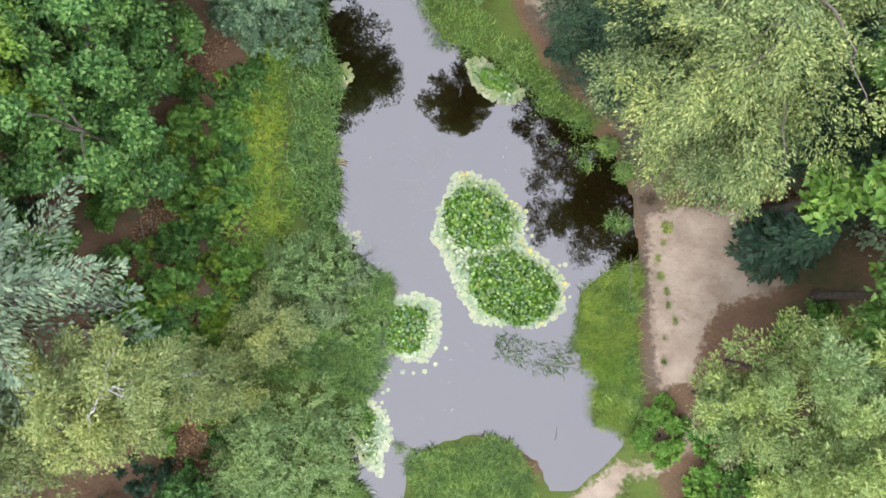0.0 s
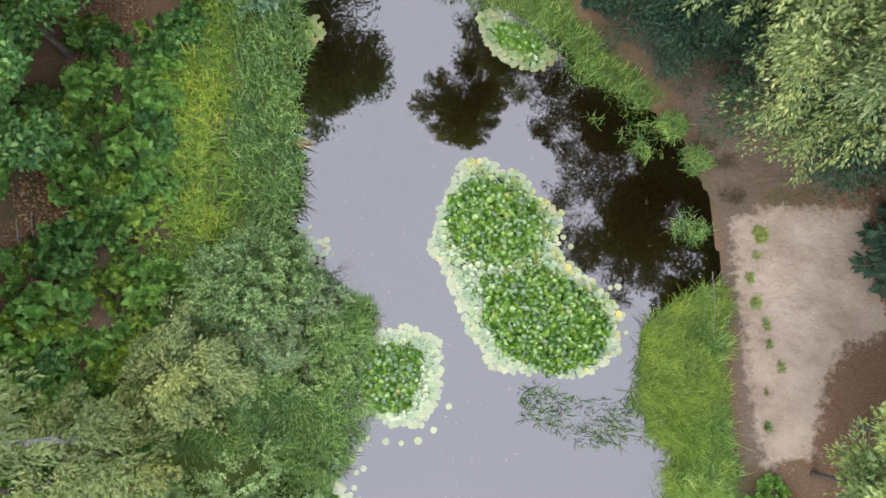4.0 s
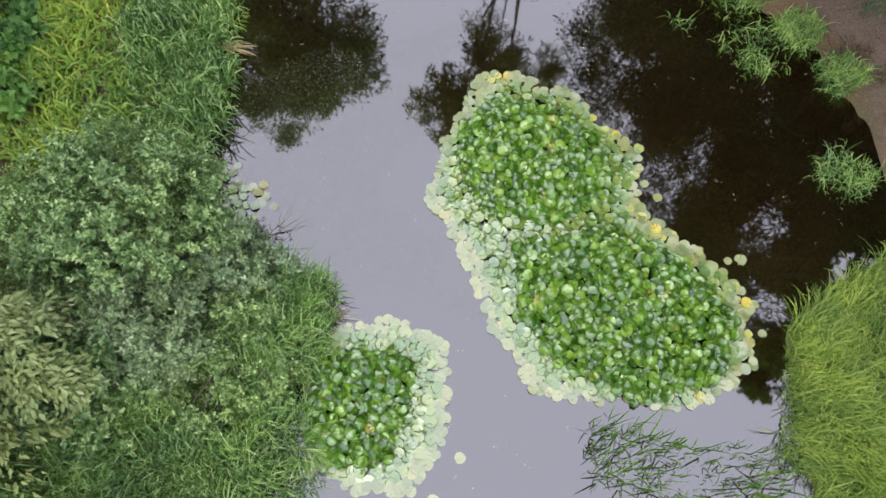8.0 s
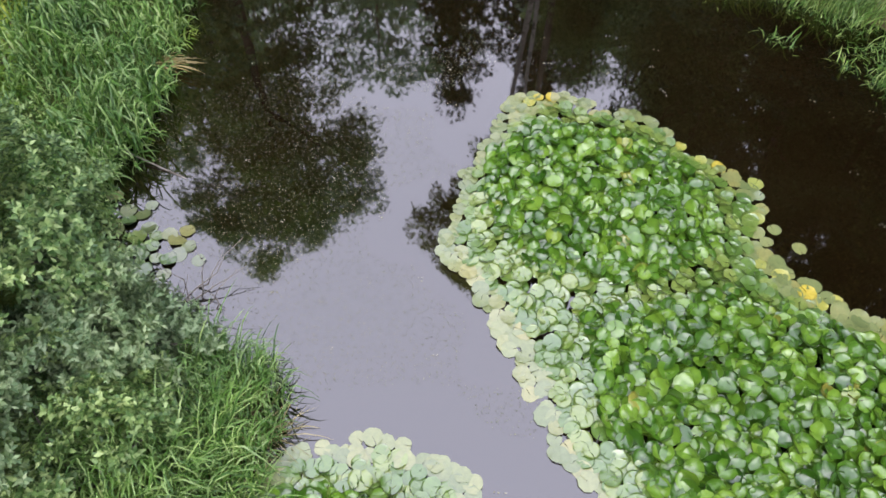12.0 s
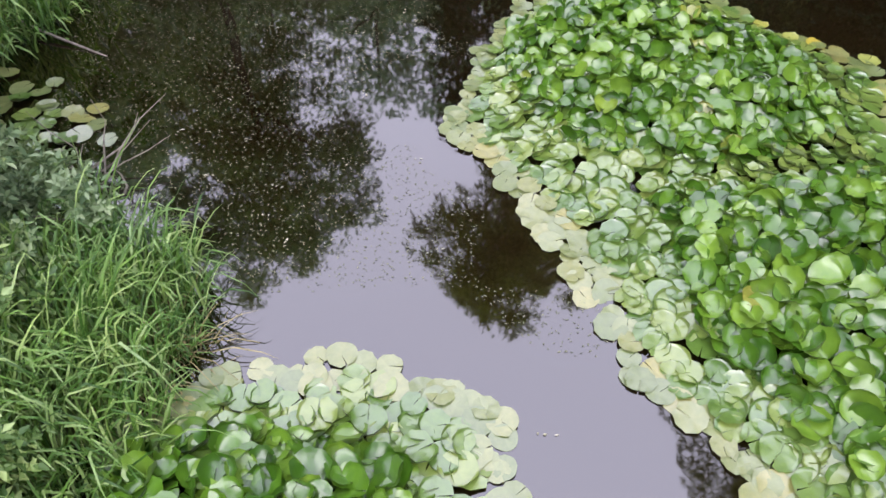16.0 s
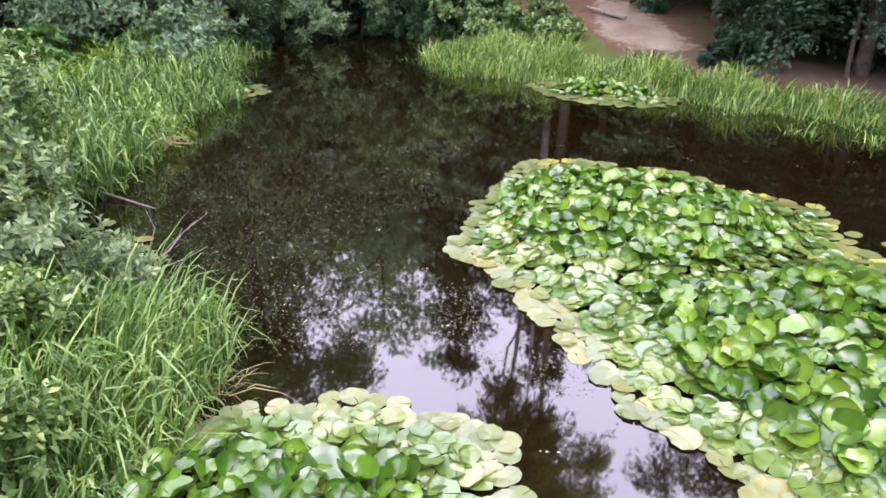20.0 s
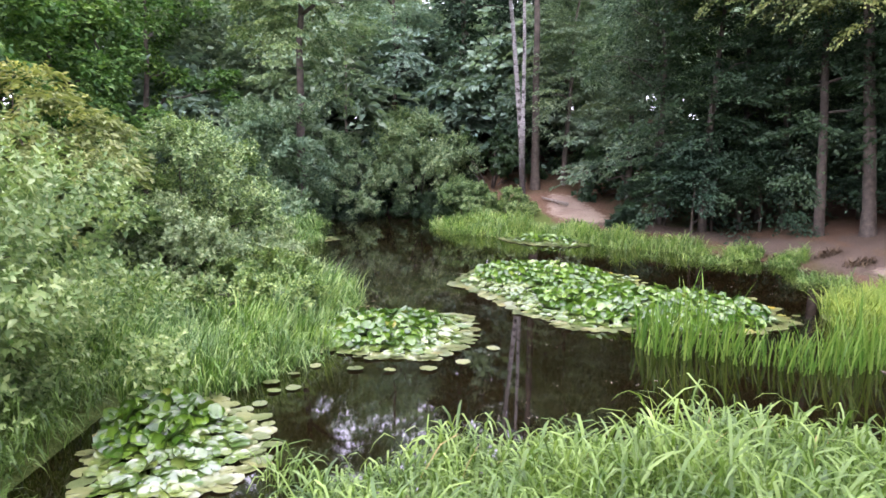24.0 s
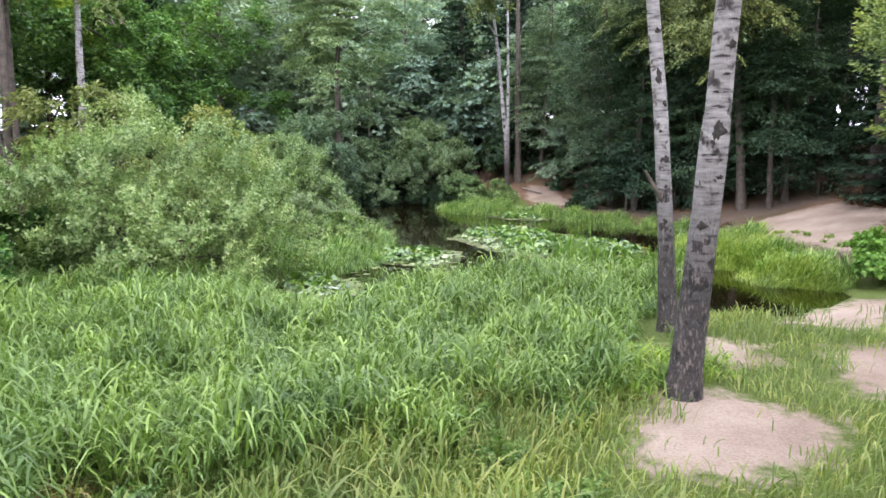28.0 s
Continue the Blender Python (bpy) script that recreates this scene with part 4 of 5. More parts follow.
# M_far_leaf carries the haze of distance in its colour
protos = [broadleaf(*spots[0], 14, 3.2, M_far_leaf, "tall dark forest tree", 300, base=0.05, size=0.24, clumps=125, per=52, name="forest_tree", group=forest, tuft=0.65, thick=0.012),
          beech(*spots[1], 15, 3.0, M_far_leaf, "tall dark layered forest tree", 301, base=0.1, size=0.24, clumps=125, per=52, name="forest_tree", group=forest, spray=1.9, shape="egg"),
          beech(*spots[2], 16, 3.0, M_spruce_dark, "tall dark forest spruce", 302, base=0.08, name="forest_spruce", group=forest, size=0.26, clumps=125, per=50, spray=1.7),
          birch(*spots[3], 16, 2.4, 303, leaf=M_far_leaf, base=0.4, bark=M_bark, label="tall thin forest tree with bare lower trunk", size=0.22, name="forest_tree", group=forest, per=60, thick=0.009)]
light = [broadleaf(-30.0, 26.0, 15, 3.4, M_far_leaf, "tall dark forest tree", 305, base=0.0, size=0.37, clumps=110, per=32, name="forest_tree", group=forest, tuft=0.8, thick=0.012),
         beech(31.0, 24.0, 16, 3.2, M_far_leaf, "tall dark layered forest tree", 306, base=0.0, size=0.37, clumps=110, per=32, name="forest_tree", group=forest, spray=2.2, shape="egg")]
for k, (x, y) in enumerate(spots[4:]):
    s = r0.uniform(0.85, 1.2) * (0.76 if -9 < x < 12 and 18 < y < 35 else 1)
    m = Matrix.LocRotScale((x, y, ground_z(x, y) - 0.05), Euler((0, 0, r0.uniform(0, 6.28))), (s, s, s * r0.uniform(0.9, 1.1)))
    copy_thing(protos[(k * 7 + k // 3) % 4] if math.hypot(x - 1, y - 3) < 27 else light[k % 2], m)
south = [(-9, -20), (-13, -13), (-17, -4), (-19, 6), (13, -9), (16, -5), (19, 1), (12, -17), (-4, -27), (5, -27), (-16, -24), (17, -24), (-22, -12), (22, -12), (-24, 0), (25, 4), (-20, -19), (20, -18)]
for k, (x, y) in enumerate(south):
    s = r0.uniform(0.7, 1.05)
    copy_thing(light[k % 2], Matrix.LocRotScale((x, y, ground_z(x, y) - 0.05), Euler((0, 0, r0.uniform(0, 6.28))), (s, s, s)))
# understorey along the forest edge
# the sapling takes the haze-tinted leaf colour too
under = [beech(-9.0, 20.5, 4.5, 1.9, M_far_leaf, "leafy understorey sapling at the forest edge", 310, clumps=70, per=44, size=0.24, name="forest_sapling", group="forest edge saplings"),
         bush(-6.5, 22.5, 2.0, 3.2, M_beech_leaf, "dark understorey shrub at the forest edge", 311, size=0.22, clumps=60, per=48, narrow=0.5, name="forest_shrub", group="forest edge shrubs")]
edge = [(-2.6, 22.4), (1.6, 20.6), (-6.2, 20.2), (7.0, 17.4), (8.0, 15.6), (-8.6, 18.4), (-12.5, 20.5), (-3.0, 24.0), (0.5, 23.5), (3.2, 22.5), (6.0, 20.5), (8.0, 18.0), (10.0, 16.5), (12.0, 15.0), (14.5, 15.5), (16.5, 12.5), (-1.5, 26.5), (2.0, 26.0), (5.0, 24.0), (-5.0, 27.0), (-9.5, 24.5),
        (-13.5, 17.0), (-16.0, 11.5), (-17.0, 8.0), (-16.5, 3.5), (18.5, 8.0), (17.5, 5.0), (8.5, 21.5), (11.5, 19.0), (-11.5, -4.5), (-13.0, -7.5), (-10.5, -8.5)]
edge += [(-12.0, 23.0), (-7.5, 25.0), (-5.5, 23.5), (-0.5, 22.0), (1.8, 23.8), (4.4, 25.5), (7.0, 23.0), (-3.8, 21.8), (9.5, 23.5), (-10.5, 28.0), (-2.5, 29.5), (2.5, 29.0), (6.5, 28.0)]
edge += [(14.5, 20.5), (17.0, 24.0), (12.5, 18.2), (18.5, 21.5), (-13.5, 21.5), (-11.3, 19.4), (-15.0, 23.5), (15.8, 18.6)]
for k, (x, y) in enumerate(edge):
    s = r0.uniform(0.8, 1.3) * (1.5 if y > 23 or abs(x) > 11 and y > 18 else 1)
    copy_thing(under[k % 2], Matrix.LocRotScale((x, y, ground_z(x, y) - 0.05), Euler((0, 0, r0.uniform(0, 6.28))), (s, s, s)))

# ---- reeds, grass and undergrowth ----


def grass_bed(name, poly, spacing, tall, width, mat, label, seed, fray=0.25, reach=0.5, nod=0.3, wind=(0.0, 0.0), category="grass", spread=1.6, bare=False, leafy=0.0):
    """A bed of blades over an outline, growing from the ground or the shallows; bare: none on open sand."""
    r = np.random.default_rng(seed)
    x, y = scatter(poly, spacing * (2.3 if leafy else 1), 0.6, fray, seed)
    if bare:
        d = np.min([signed(o, x, y) for o in SAND], 0) + 0.35 * wavy(x, y, 3.0, seed + 2)
        keep = (d > 0.0) | ((d > -0.4) & (r.uniform(size=len(x)) < 0.06))
        x, y = x[keep], y[keep]
    n = len(x)
    z = np.maximum(height(x, y), -0.3)
    tuft = 0.8 + 0.35 * wavy(x, y, 2.0, seed + 9) + 0.35 * wavy(x, y, 5.0, seed + 8)
    h = tall * np.clip(tuft, 0.35, 1.4) * r.uniform(0.55, 1.2, n)
    way = 2.2 * wavy(x, y, 2.6, seed + 1) + r.normal(0, spread, n)
    lean = np.stack([np.cos(way), np.sin(way)], 1) * (h * reach * r.uniform(0.2, 1.3, n))[:, None] + np.array(wind) * h[:, None]
    root, droop, thick = np.stack([x, y, z - 0.02], 1), nod * r.uniform(0.1, 1.7, n), width * r.uniform(0.6, 1.3, n)
    if leafy:
        # upright stems, each with six leaves that stand off on alternate sides and arch over
        rows = 6
        up = np.tile((np.arange(rows) + 0.5) / rows, n) ** 0.8 + r.normal(0, 0.05, n * rows)
        stem = lean * 0.3
        off = np.repeat(way, rows) + np.tile(np.arange(rows) * np.pi, n) + r.normal(0, 0.7, n * rows)
        long = np.repeat(h, rows) * (1.15 - leafy) * r.uniform(0.65, 1.25, n * rows)
        at = np.repeat(root, rows, 0)
        at[:, :2] += np.repeat(stem, rows, 0) * up[:, None] ** 1.5
        at[:, 2] += np.repeat(h, rows) * leafy * up
        arch = np.stack([np.cos(off), np.sin(off)], 1) * (long * reach * r.uniform(0.5, 1.3, n * rows))[:, None] + np.array(wind) * long[:, None]
        root, h, lean = np.concatenate([root, at]), np.r_[h * (leafy + 0.15), long * r.uniform(0.55, 1.0, n * rows)], np.concatenate([stem, arch])
        droop, thick = np.r_[droop * 0.2, np.clip(nod * r.uniform(0.3, 1.5, n * rows), 0, 1.3)], np.r_[thick * 0.45, width * r.uniform(0.7, 1.35, n * rows)]
    me = blades_mesh(name, root, h, thick, lean, droop, mat)
    return tagged(new(name, me), label, category, kind="stuff")


FRONT_BED = [(-1.9, -5.6), (-1.5, -4.2), (-1.2, -3.2), (0.0, -2.5), (1.4, -2.1), (2.7, -2.6), (3.5, -3.6), (3.4, -5.2), (2.3, -6.6), (1.7, -8.6), (0.6, -9.8), (-1.6, -11.0), (-5.4, -13.0), (-8.6, -11.0), (-6.8, -4.6), (-3.6, -4.6)]
grass_bed("reed_bed", FRONT_BED, 0.033, 0.74, 0.018, M_reed, "tall lush green reed grass with bent tips", 400, wind=(0.1, 0.02), category="reeds", nod=0.9, reach=0.85, fray=0.7, spread=1.8, leafy=0.68)
grass_bed("reed_bed", [(-3.9, -3.4), (-3.3, -3.6), (-2.6, -4.4), (-3.2, -5.2), (-6.5, -5.2), (-8.2, -4.4), (-7.8, -3.6), (-5.6, -3.9)], 0.045, 0.75, 0.017, M_reed, "tall green grass below the willow bush", 409, category="reeds", nod=0.8, reach=0.75, fray=0.4, spread=2.6, leafy=0.5)
grass_bed("reed_bed", [(-3.7, -0.7), (-3.75, -4.3), (-5.2, -4.7), (-5.4, -1.2)], 0.045, 0.6, 0.016, M_reed, "green grass at the foot of the willow bush", 416, category="reeds", nod=0.8, reach=0.7, fray=0.2, leafy=0.55)
grass_bed("reed_plumes", [(-1.3, -4.6), (-1.0, -3.5), (0.0, -2.9), (1.4, -2.5), (2.7, -2.9), (3.6, -3.6), (3.2, -4.4), (1.0, -4.2), (-0.6, -5.2), (-3.0, -6.0), (-6.0, -5.6), (-6.2, -5.0), (-2.8, -5.0)], 0.28, 0.82, 0.012, M_straw, "pale nodding seed plumes above the reeds", 408, wind=(0.15, 0.0), category="reeds", nod=0.5, reach=0.35)
grass_bed("grass", [(-3.5, -10.5), (-1.6, -9.2), (0.6, -8.4), (1.9, -8.0), (1.7, -9.2), (1.0, -10.6), (0.8, -12.5), (-1.0, -14.0), (-5.0, -14.0)], 0.065, 0.45, 0.014, M_trodden, "yellow-green weedy grass before the reeds", 407, fray=0.6, nod=0.4, reach=0.7, bare=True)
grass_bed("grass", [(-8.8, -8.0), (-5.0, -10.2), (-2.0, -10.0), (0.6, -9.4), (1.8, -8.4), (3.2, -5.2), (4.6, -5.4), (7.4, -4.0), (7.6, -7.0), (6.5, -14.0), (-3.0, -15.0), (-9.0, -13.0)], 0.06, 0.28, 0.012, M_trodden, "short trampled yellow-green grass around sand patches", 401, reach=0.7, bare=True)
grass_bed("grass", [(1.1, -9.7), (1.3, -8.2), (2.0, -7.5), (3.0, -7.9), (2.9, -8.6), (2.2, -8.7), (1.7, -9.2)], 0.05, 0.4, 0.016, M_nettle, "leafy weeds round the foot of the birch", 414, reach=0.8, nod=0.6, spread=3.0, leafy=0.4)
LEFT_BED = [(-4.3, 16.6), (-5.4, 16.4), (-6.0, 13.0), (-5.9, 9.5), (-5.4, 6.2), (-4.0, 5.4), (-4.1, 6.6), (-4.0, 8.8), (-3.9, 10.6), (-4.0, 11.9), (-4.3, 13.6)]
grass_bed("reed_bed", LEFT_BED, 0.05, 0.9, 0.023, M_reed_dark, "lush green reeds along the west bank", 402, wind=(0.1, -0.05), category="reeds", spread=1.0, nod=0.7, leafy=0.5)
grass_bed("grass", [(-5.6, 15.5), (-7.8, 15.2), (-7.6, 9.0), (-7.9, 4.6), (-6.2, 4.6), (-5.6, 6.4), (-6.0, 9.6)], 0.066, 0.5, 0.036, M_nettle, "yellowing meadow grass strip behind the reeds", 403, reach=0.8, spread=3.0, nod=0.6, leafy=0.4)
grass_bed("reed_bed", [(-2.5, 4.5), (-2.0, 4.15), (-1.85, 3.6), (-1.9, 3.0), (-2.0, 2.4), (-1.9, 1.2), (-1.9, 0.3), (-2.6, -0.6), (-3.2, -1.4), (-5.0, -0.2), (-7.6, 0.0), (-7.8, 3.6), (-6.0, 3.2), (-4.6, 2.8), (-3.2, 3.6)], 0.033, 0.75, 0.014, M_reed_dark, "dense green reeds around the left lilies", 404, wind=(0.0, 0.0), category="reeds", nod=0.55, spread=0.9, reach=0.5)
grass_bed("grass", [(6.7, 4.2), (5.5, 3.5), (5.25, 1.6), (5.4, 0.2), (6.3, -0.2), (5.95, -1.0), (6.1, -2.1), (7.6, -2.3), (7.8, -0.4), (7.7, 2.0), (7.8, 4.4), (7.4, 4.3)], 0.036, 0.46, 0.014, M_tussock, "bright yellow-green bank grass at the water", 405, reach=0.9, bare=True, fray=0.5, spread=1.0)
grass_bed("grass", [(6.2, 0.7), (7.0, 0.9), (7.4, 0.3), (7.0, -0.4), (6.4, -0.1)], 0.04, 0.5, 0.016, M_rush, "dark green sedge clump at the water", 411, reach=0.8, fray=0.4)
grass_bed("grass", [(7.2, 4.3), (7.9, 4.4), (7.9, 2.0), (7.4, 2.2)], 0.04, 0.6, 0.015, M_reed_dark, "lush green grass on the bank's crest", 412, reach=0.8, fray=0.4)
grass_bed("grass", [(6.4, -1.9), (7.4, -2.3), (7.9, -1.6), (7.9, 0.2), (7.4, 0.6), (6.6, -0.6)], 0.04, 0.55, 0.015, M_reed_dark, "lush green grass below the willows", 413, reach=0.8, fray=0.4)
grass_bed("grass", [(-0.6, 16.4), (-0.2, 13.6), (1.6, 12.9), (3.4, 11.7), (4.2, 10.5), (5.9, 9.5), (6.9, 9.7), (5.4, 11.8), (3.4, 13.8), (1.4, 15.6)], 0.05, 0.5, 0.016, M_reed_dark, "bright green grass on the far bank", 406, reach=0.7, fray=0.45)

# clumps standing in the shallows
for k, (x, y, w, h) in enumerate([(7.4, 6.05, 0.55, 0.6), (6.3, 8.8, 0.65, 0.6), (7.6, 8.2, 0.5, 0.5), (4.95, 9.6, 0.28, 0.35), (7.0, 9.2, 0.5, 0.5)]):
    a = np.linspace(0, 6.28, 9)[:-1]
    grass_bed("grass_tussock", [(x + w * math.cos(t), y + w * math.sin(t)) for t in a], 0.028, h, 0.013, M_reed_dark, "small green grass tussock in the water", 420 + k, fray=0.15, reach=0.75, nod=0.7, spread=3.0, leafy=0.5)
grass_bed("rushes", [(2.4, 1.7), (3.2, 1.4), (4.2, 1.2), (5.4, 1.0), (5.4, 0.3), (4.4, 0.0), (3.4, 0.5), (2.5, 0.8)], 0.08, 0.95, 0.022, M_rush, "upright green rushes standing in the water", 430, reach=0.3, nod=0.05, category="rushes")

# undergrowth on the west side
r1 = np.random.default_rng(11)
brambles = [bush(-8.1, 8.6, 0.8, 0.9, (M_bramble, M_nettle, M_bramble, M_oak_leaf)[k], "green bramble and nettle growth on woodland litter", 500 + k, clumps=44, per=24, name="bramble_clump", size=0.19, narrow=0.55, category="undergrowth", stems=5, group="brambles west") for k in range(4)]
for k, b in enumerate(brambles):
    b.location.y += 1.4 * k - 1.4
for k in range(64):
    x = -10.6 + 1.0 * r1.uniform() if k % 3 == 0 else -9.0 + 1.5 * r1.uniform() if k % 3 == 1 else -13.2 + 2.0 * r1.uniform()
    y = -2.0 + 14.5 * ((k * 0.618) % 1.0)
    s = r1.uniform(0.6, 1.25)
    copy_thing(brambles[k % 4], Matrix.LocRotScale((x, y, ground_z(x, y) - 0.02), Euler((0, 0, r1.uniform(0, 6.28))), (s, s, s * r1.uniform(0.8, 1.5))))

for k, (x, y) in enumerate([(10.3, -3.5), (11.3, -4.2), (12.4, -4.0), (9.7, -4.7), (10.7, -5.5), (12.2, -5.7), (13.6, -3.9), (9.0, -5.7), (13.4, -6.2), (11.0, -6.8), (9.2, -7.2), (14.6, -5.2), (10.4, -2.3), (12.3, -1.0), (13.2, 1.6), (14.3, 2.0)]):
    s = r1.uniform(0.8, 1.3)
    copy_thing(brambles[(0, 3, 2)[k % 3]], Matrix.LocRotScale((x, y, ground_z(x, y) - 0.02), Euler((0, 0, r1.uniform(0, 6.28))), (s, s, s * 0.9)))
for k, outline in enumerate([[(-9.1, -1.0), (-7.7, -1.0), (-7.7, 12.0), (-8.9, 12.6)], [(-11.0, 0.0), (-9.7, 0.0), (-9.6, 12.0), (-10.4, 10.8), (-10.2, 4.0)]]):
    grass_bed("herb_layer", outline, 0.075, 0.45, 0.07, (M_nettle, M_bramble)[k], "leafy green herbs and seedlings on the woodland floor", 470 + k, reach=0.9, nod=0.6, fray=0.35, spread=3.0, leafy=0.5, category="undergrowth")
# fallen leaves under the oaks
for k, outline in enumerate([[(-13.2, 3.2), (-11.2, 3.0), (-10.0, 5.0), (-10.2, 8.2), (-12.0, 7.6)], [(-10.6, 11.0), (-8.9, 11.0), (-8.9, 14.0), (-10.4, 14.0)], [(-11.0, -3.6), (-7.6, -3.6), (-7.8, -1.4), (-10.6, -1.2)], [(-10.4, 1.0), (-9.6, 1.0), (-9.5, 4.5), (-10.3, 4.5)], [(12.0, 3.4), (14.0, 3.2), (14.0, 6.8), (12.0, 7.4)]]):
    x, y = scatter(outline, 0.075, 0.9, 0.5, 95 + k)
    n, sp = len(x), r1.uniform(0, 6.28, len(x))
    me = leaves_mesh("fallen_leaves", np.stack([x, y, height(x, y) + r1.uniform(0.01, 0.05, n)], 1), np.stack([np.cos(sp), np.sin(sp), r1.normal(0, 0.25, n)], 1), r1.normal(0, 0.35, (n, 3)) + [0, 0, 1.0], r1.uniform(0.07, 0.14, n), r1.uniform(0.04, 0.08, n), M_litter)
    tagged(new("fallen_leaves", me), "orange-brown fallen leaves covering the woodland floor", "leaf litter", kind="stuff")
grass_bed("grass", [(-7.5, 12.6), (-6.5, 12.4), (-6.1, 8.6), (-6.3, 6.0), (-7.2, 6.2), (-7.5, 9.0)], 0.08, 0.55, 0.03, M_meadow, "sunlit yellow-green grass in the meadow strip", 415, reach=0.9, nod=0.6, spread=3.0, fray=0.5)
# dry strip in the meadow, leafy weeds at its sides
grass_bed("dead_grass", [(-6.9, 10.2), (-6.2, 9.4), (-6.0, 7.4), (-6.3, 6.2), (-6.7, 7.4), (-7.2, 9.2)], 0.09, 0.34, 0.014, M_straw, "trampled dry beige grass in the meadow strip", 442, reach=1.3, nod=0.8, fray=0.4)

# ---- water lilies ----


def lily_material(name, cols, rough, spec, wax=0.5):
    mat, nt, bsdf = material(name, rough)
    bsdf.inputs["Specular IOR Level"].default_value = spec
    info = node(nt, "ObjectInfo")
    geo = node(nt, "NewGeometry")
    both = node(nt, "Math", operation="ADD")
    nt.links.new(info.outputs["Random"], both.inputs[0])
    nt.links.new(geo.outputs["Random Per Island"], both.inputs[1])
    one = node(nt, "Math", operation="FRACT")
    nt.links.new(both.outputs[0], one.inputs[0])
    rp = ramp(nt, one.outputs[0], cols)
    tex = noise_tex(nt, 16.0, 4.0)
    blot = ramp(nt, tex.outputs["Fac"], [(0.3, (0.8, 0.85, 0.8)), (0.7, (1.15, 1.1, 1.05))])
    col = mix(nt, 1.0, rp.outputs[0], blot.outputs[0], "MULTIPLY")
    nt.links.new(col, bsdf.inputs["Base Color"])
    add_bump(nt, bsdf, tex.outputs["Fac"], 0.25, 0.006)
    # waxy bloom over the blade
    bsdf.inputs["Coat Weight"].default_value = wax
    bsdf.inputs["Coat Roughness"].default_value = 0.2
    bsdf.inputs["Coat IOR"].default_value = 1.75
    return mat


M_pad = lily_material("floating_lily_leaf", [(0.0, (0.1, 0.135, 0.046)), (0.45, (0.14, 0.17, 0.058)), (0.9, (0.185, 0.2, 0.072)), (1.0, (0.21, 0.2, 0.058))], 0.35, 0.5, 0.75)
M_pad_yellow = lily_material("yellowing_lily_leaf", [(0.0, (0.22, 0.25, 0.06)), (0.6, (0.29, 0.28, 0.05)), (1.0, (0.38, 0.3, 0.03))], 0.4, 0.5, 0.3)
M_raised = lily_material("raised_lily_leaf", [(0.0, (0.02, 0.066, 0.004)), (0.5, (0.055, 0.132, 0.009)), (0.985, (0.12, 0.215, 0.022)), (1.0, (0.18, 0.18, 0.03))], 0.28, 0.45, 0.26)
M_mid = lily_material("green_lily_leaf", [(0.0, (0.05, 0.11, 0.016)), (0.5, (0.09, 0.155, 0.026)), (1.0, (0.15, 0.2, 0.044))], 0.3, 0.5, 0.78)
M_stalk = leaf_material("lily_stalk", (0.056, 0.084, 0.028), (0.084, 0.112, 0.035), (0.126, 0.14, 0.056), 0.5, 0)

LEAF_STEPS = 19


def lily_leaf_mesh(name, mat, seed, cup=0.0, rim=0.0, wave=0.012, fold=0.0, radius=0.13):
    """A round leaf with a slit to its stalk at +x, flat in the middle; crowded leaves turn up their rim, most of all at -x."""
    a = np.linspace(radians(2.5), radians(357.5), LEAF_STEPS)
    co = [(0, 0, -0.004)]
    for f in (0.78, 0.86, 1.0):
        for k, t in enumerate(a):
            rad = radius * f * (1 + (0.035 * math.sin(3 * t + seed) + 0.04 * math.sin(9 * t + 2 * seed) if f == 1 else 0)) * (1.0 + 0.08 * math.cos(t))
            if k in (0, LEAF_STEPS - 1):
                rad *= 0.9
            up = rim * max(0.0, 0.22 - 0.7 * math.cos(t + 0.7 * math.sin(2.3 * seed)) + 0.35 * math.sin(3 * t + seed)) if f == 1 else 0.0
            px, py = rad * math.cos(t) * (1 - 0.1 * up), rad * math.sin(t) * (1 - 0.1 * up)
            z = cup * f * f * radius + fold * abs(py) + wave * f**3 * (math.sin(5 * t + seed * 1.7) + 0.6 * math.sin(8 * t + seed)) + 0.036 * up
            co.append((px, py, z))
    n = LEAF_STEPS
    tris = [(0, 1 + k, 2 + k) for k in range(n - 1)]
    quads = [(1 + q * n + k, 1 + (q + 1) * n + k, 2 + (q + 1) * n + k, 2 + q * n + k) for q in range(2) for k in range(n - 1)]
    return mesh_np(name, co, [np.array(tris), np.array(quads)], mat, True)


PADS = [lily_leaf_mesh("floating_leaf", M_pad, k, cup=0.02, wave=0.003) for k in range(5)]
YELLOW = [lily_leaf_mesh("floating_leaf", M_pad_yellow, 40 + k, cup=0.05, wave=0.008, rim=0.3) for k in range(3)]
CURLED = [lily_leaf_mesh("green_leaf", M_mid, 30 + k, cup=0.03, wave=0.005, rim=(0.8, 1.1, 0.6, 1.2, 0.9)[k]) for k in range(5)]
GREEN = [lily_leaf_mesh("green_leaf", M_mid, 50 + k, cup=(0.08, 0.12, 0.05, 0.1, 0.05)[k], wave=0.008, rim=(1.0, 0.8, 1.2, 0.9, 1.1)[k], fold=(0.1, 0.0, 0.18, 0.08, 0.2)[k]) for k in range(5)]
RAISED = [lily_leaf_mesh("raised_leaf", M_raised, 10 + k, cup=(0.15, -0.1, 0.2, -0.2, 0.1, 0.2)[k], wave=0.01, rim=(0.9, 0.5, 1.1, 0.4, 0.8, 1.0)[k], fold=(0.35, -0.25, 0.5, 0.2, 0.6, 0.3)[k]) for k in range(6)]


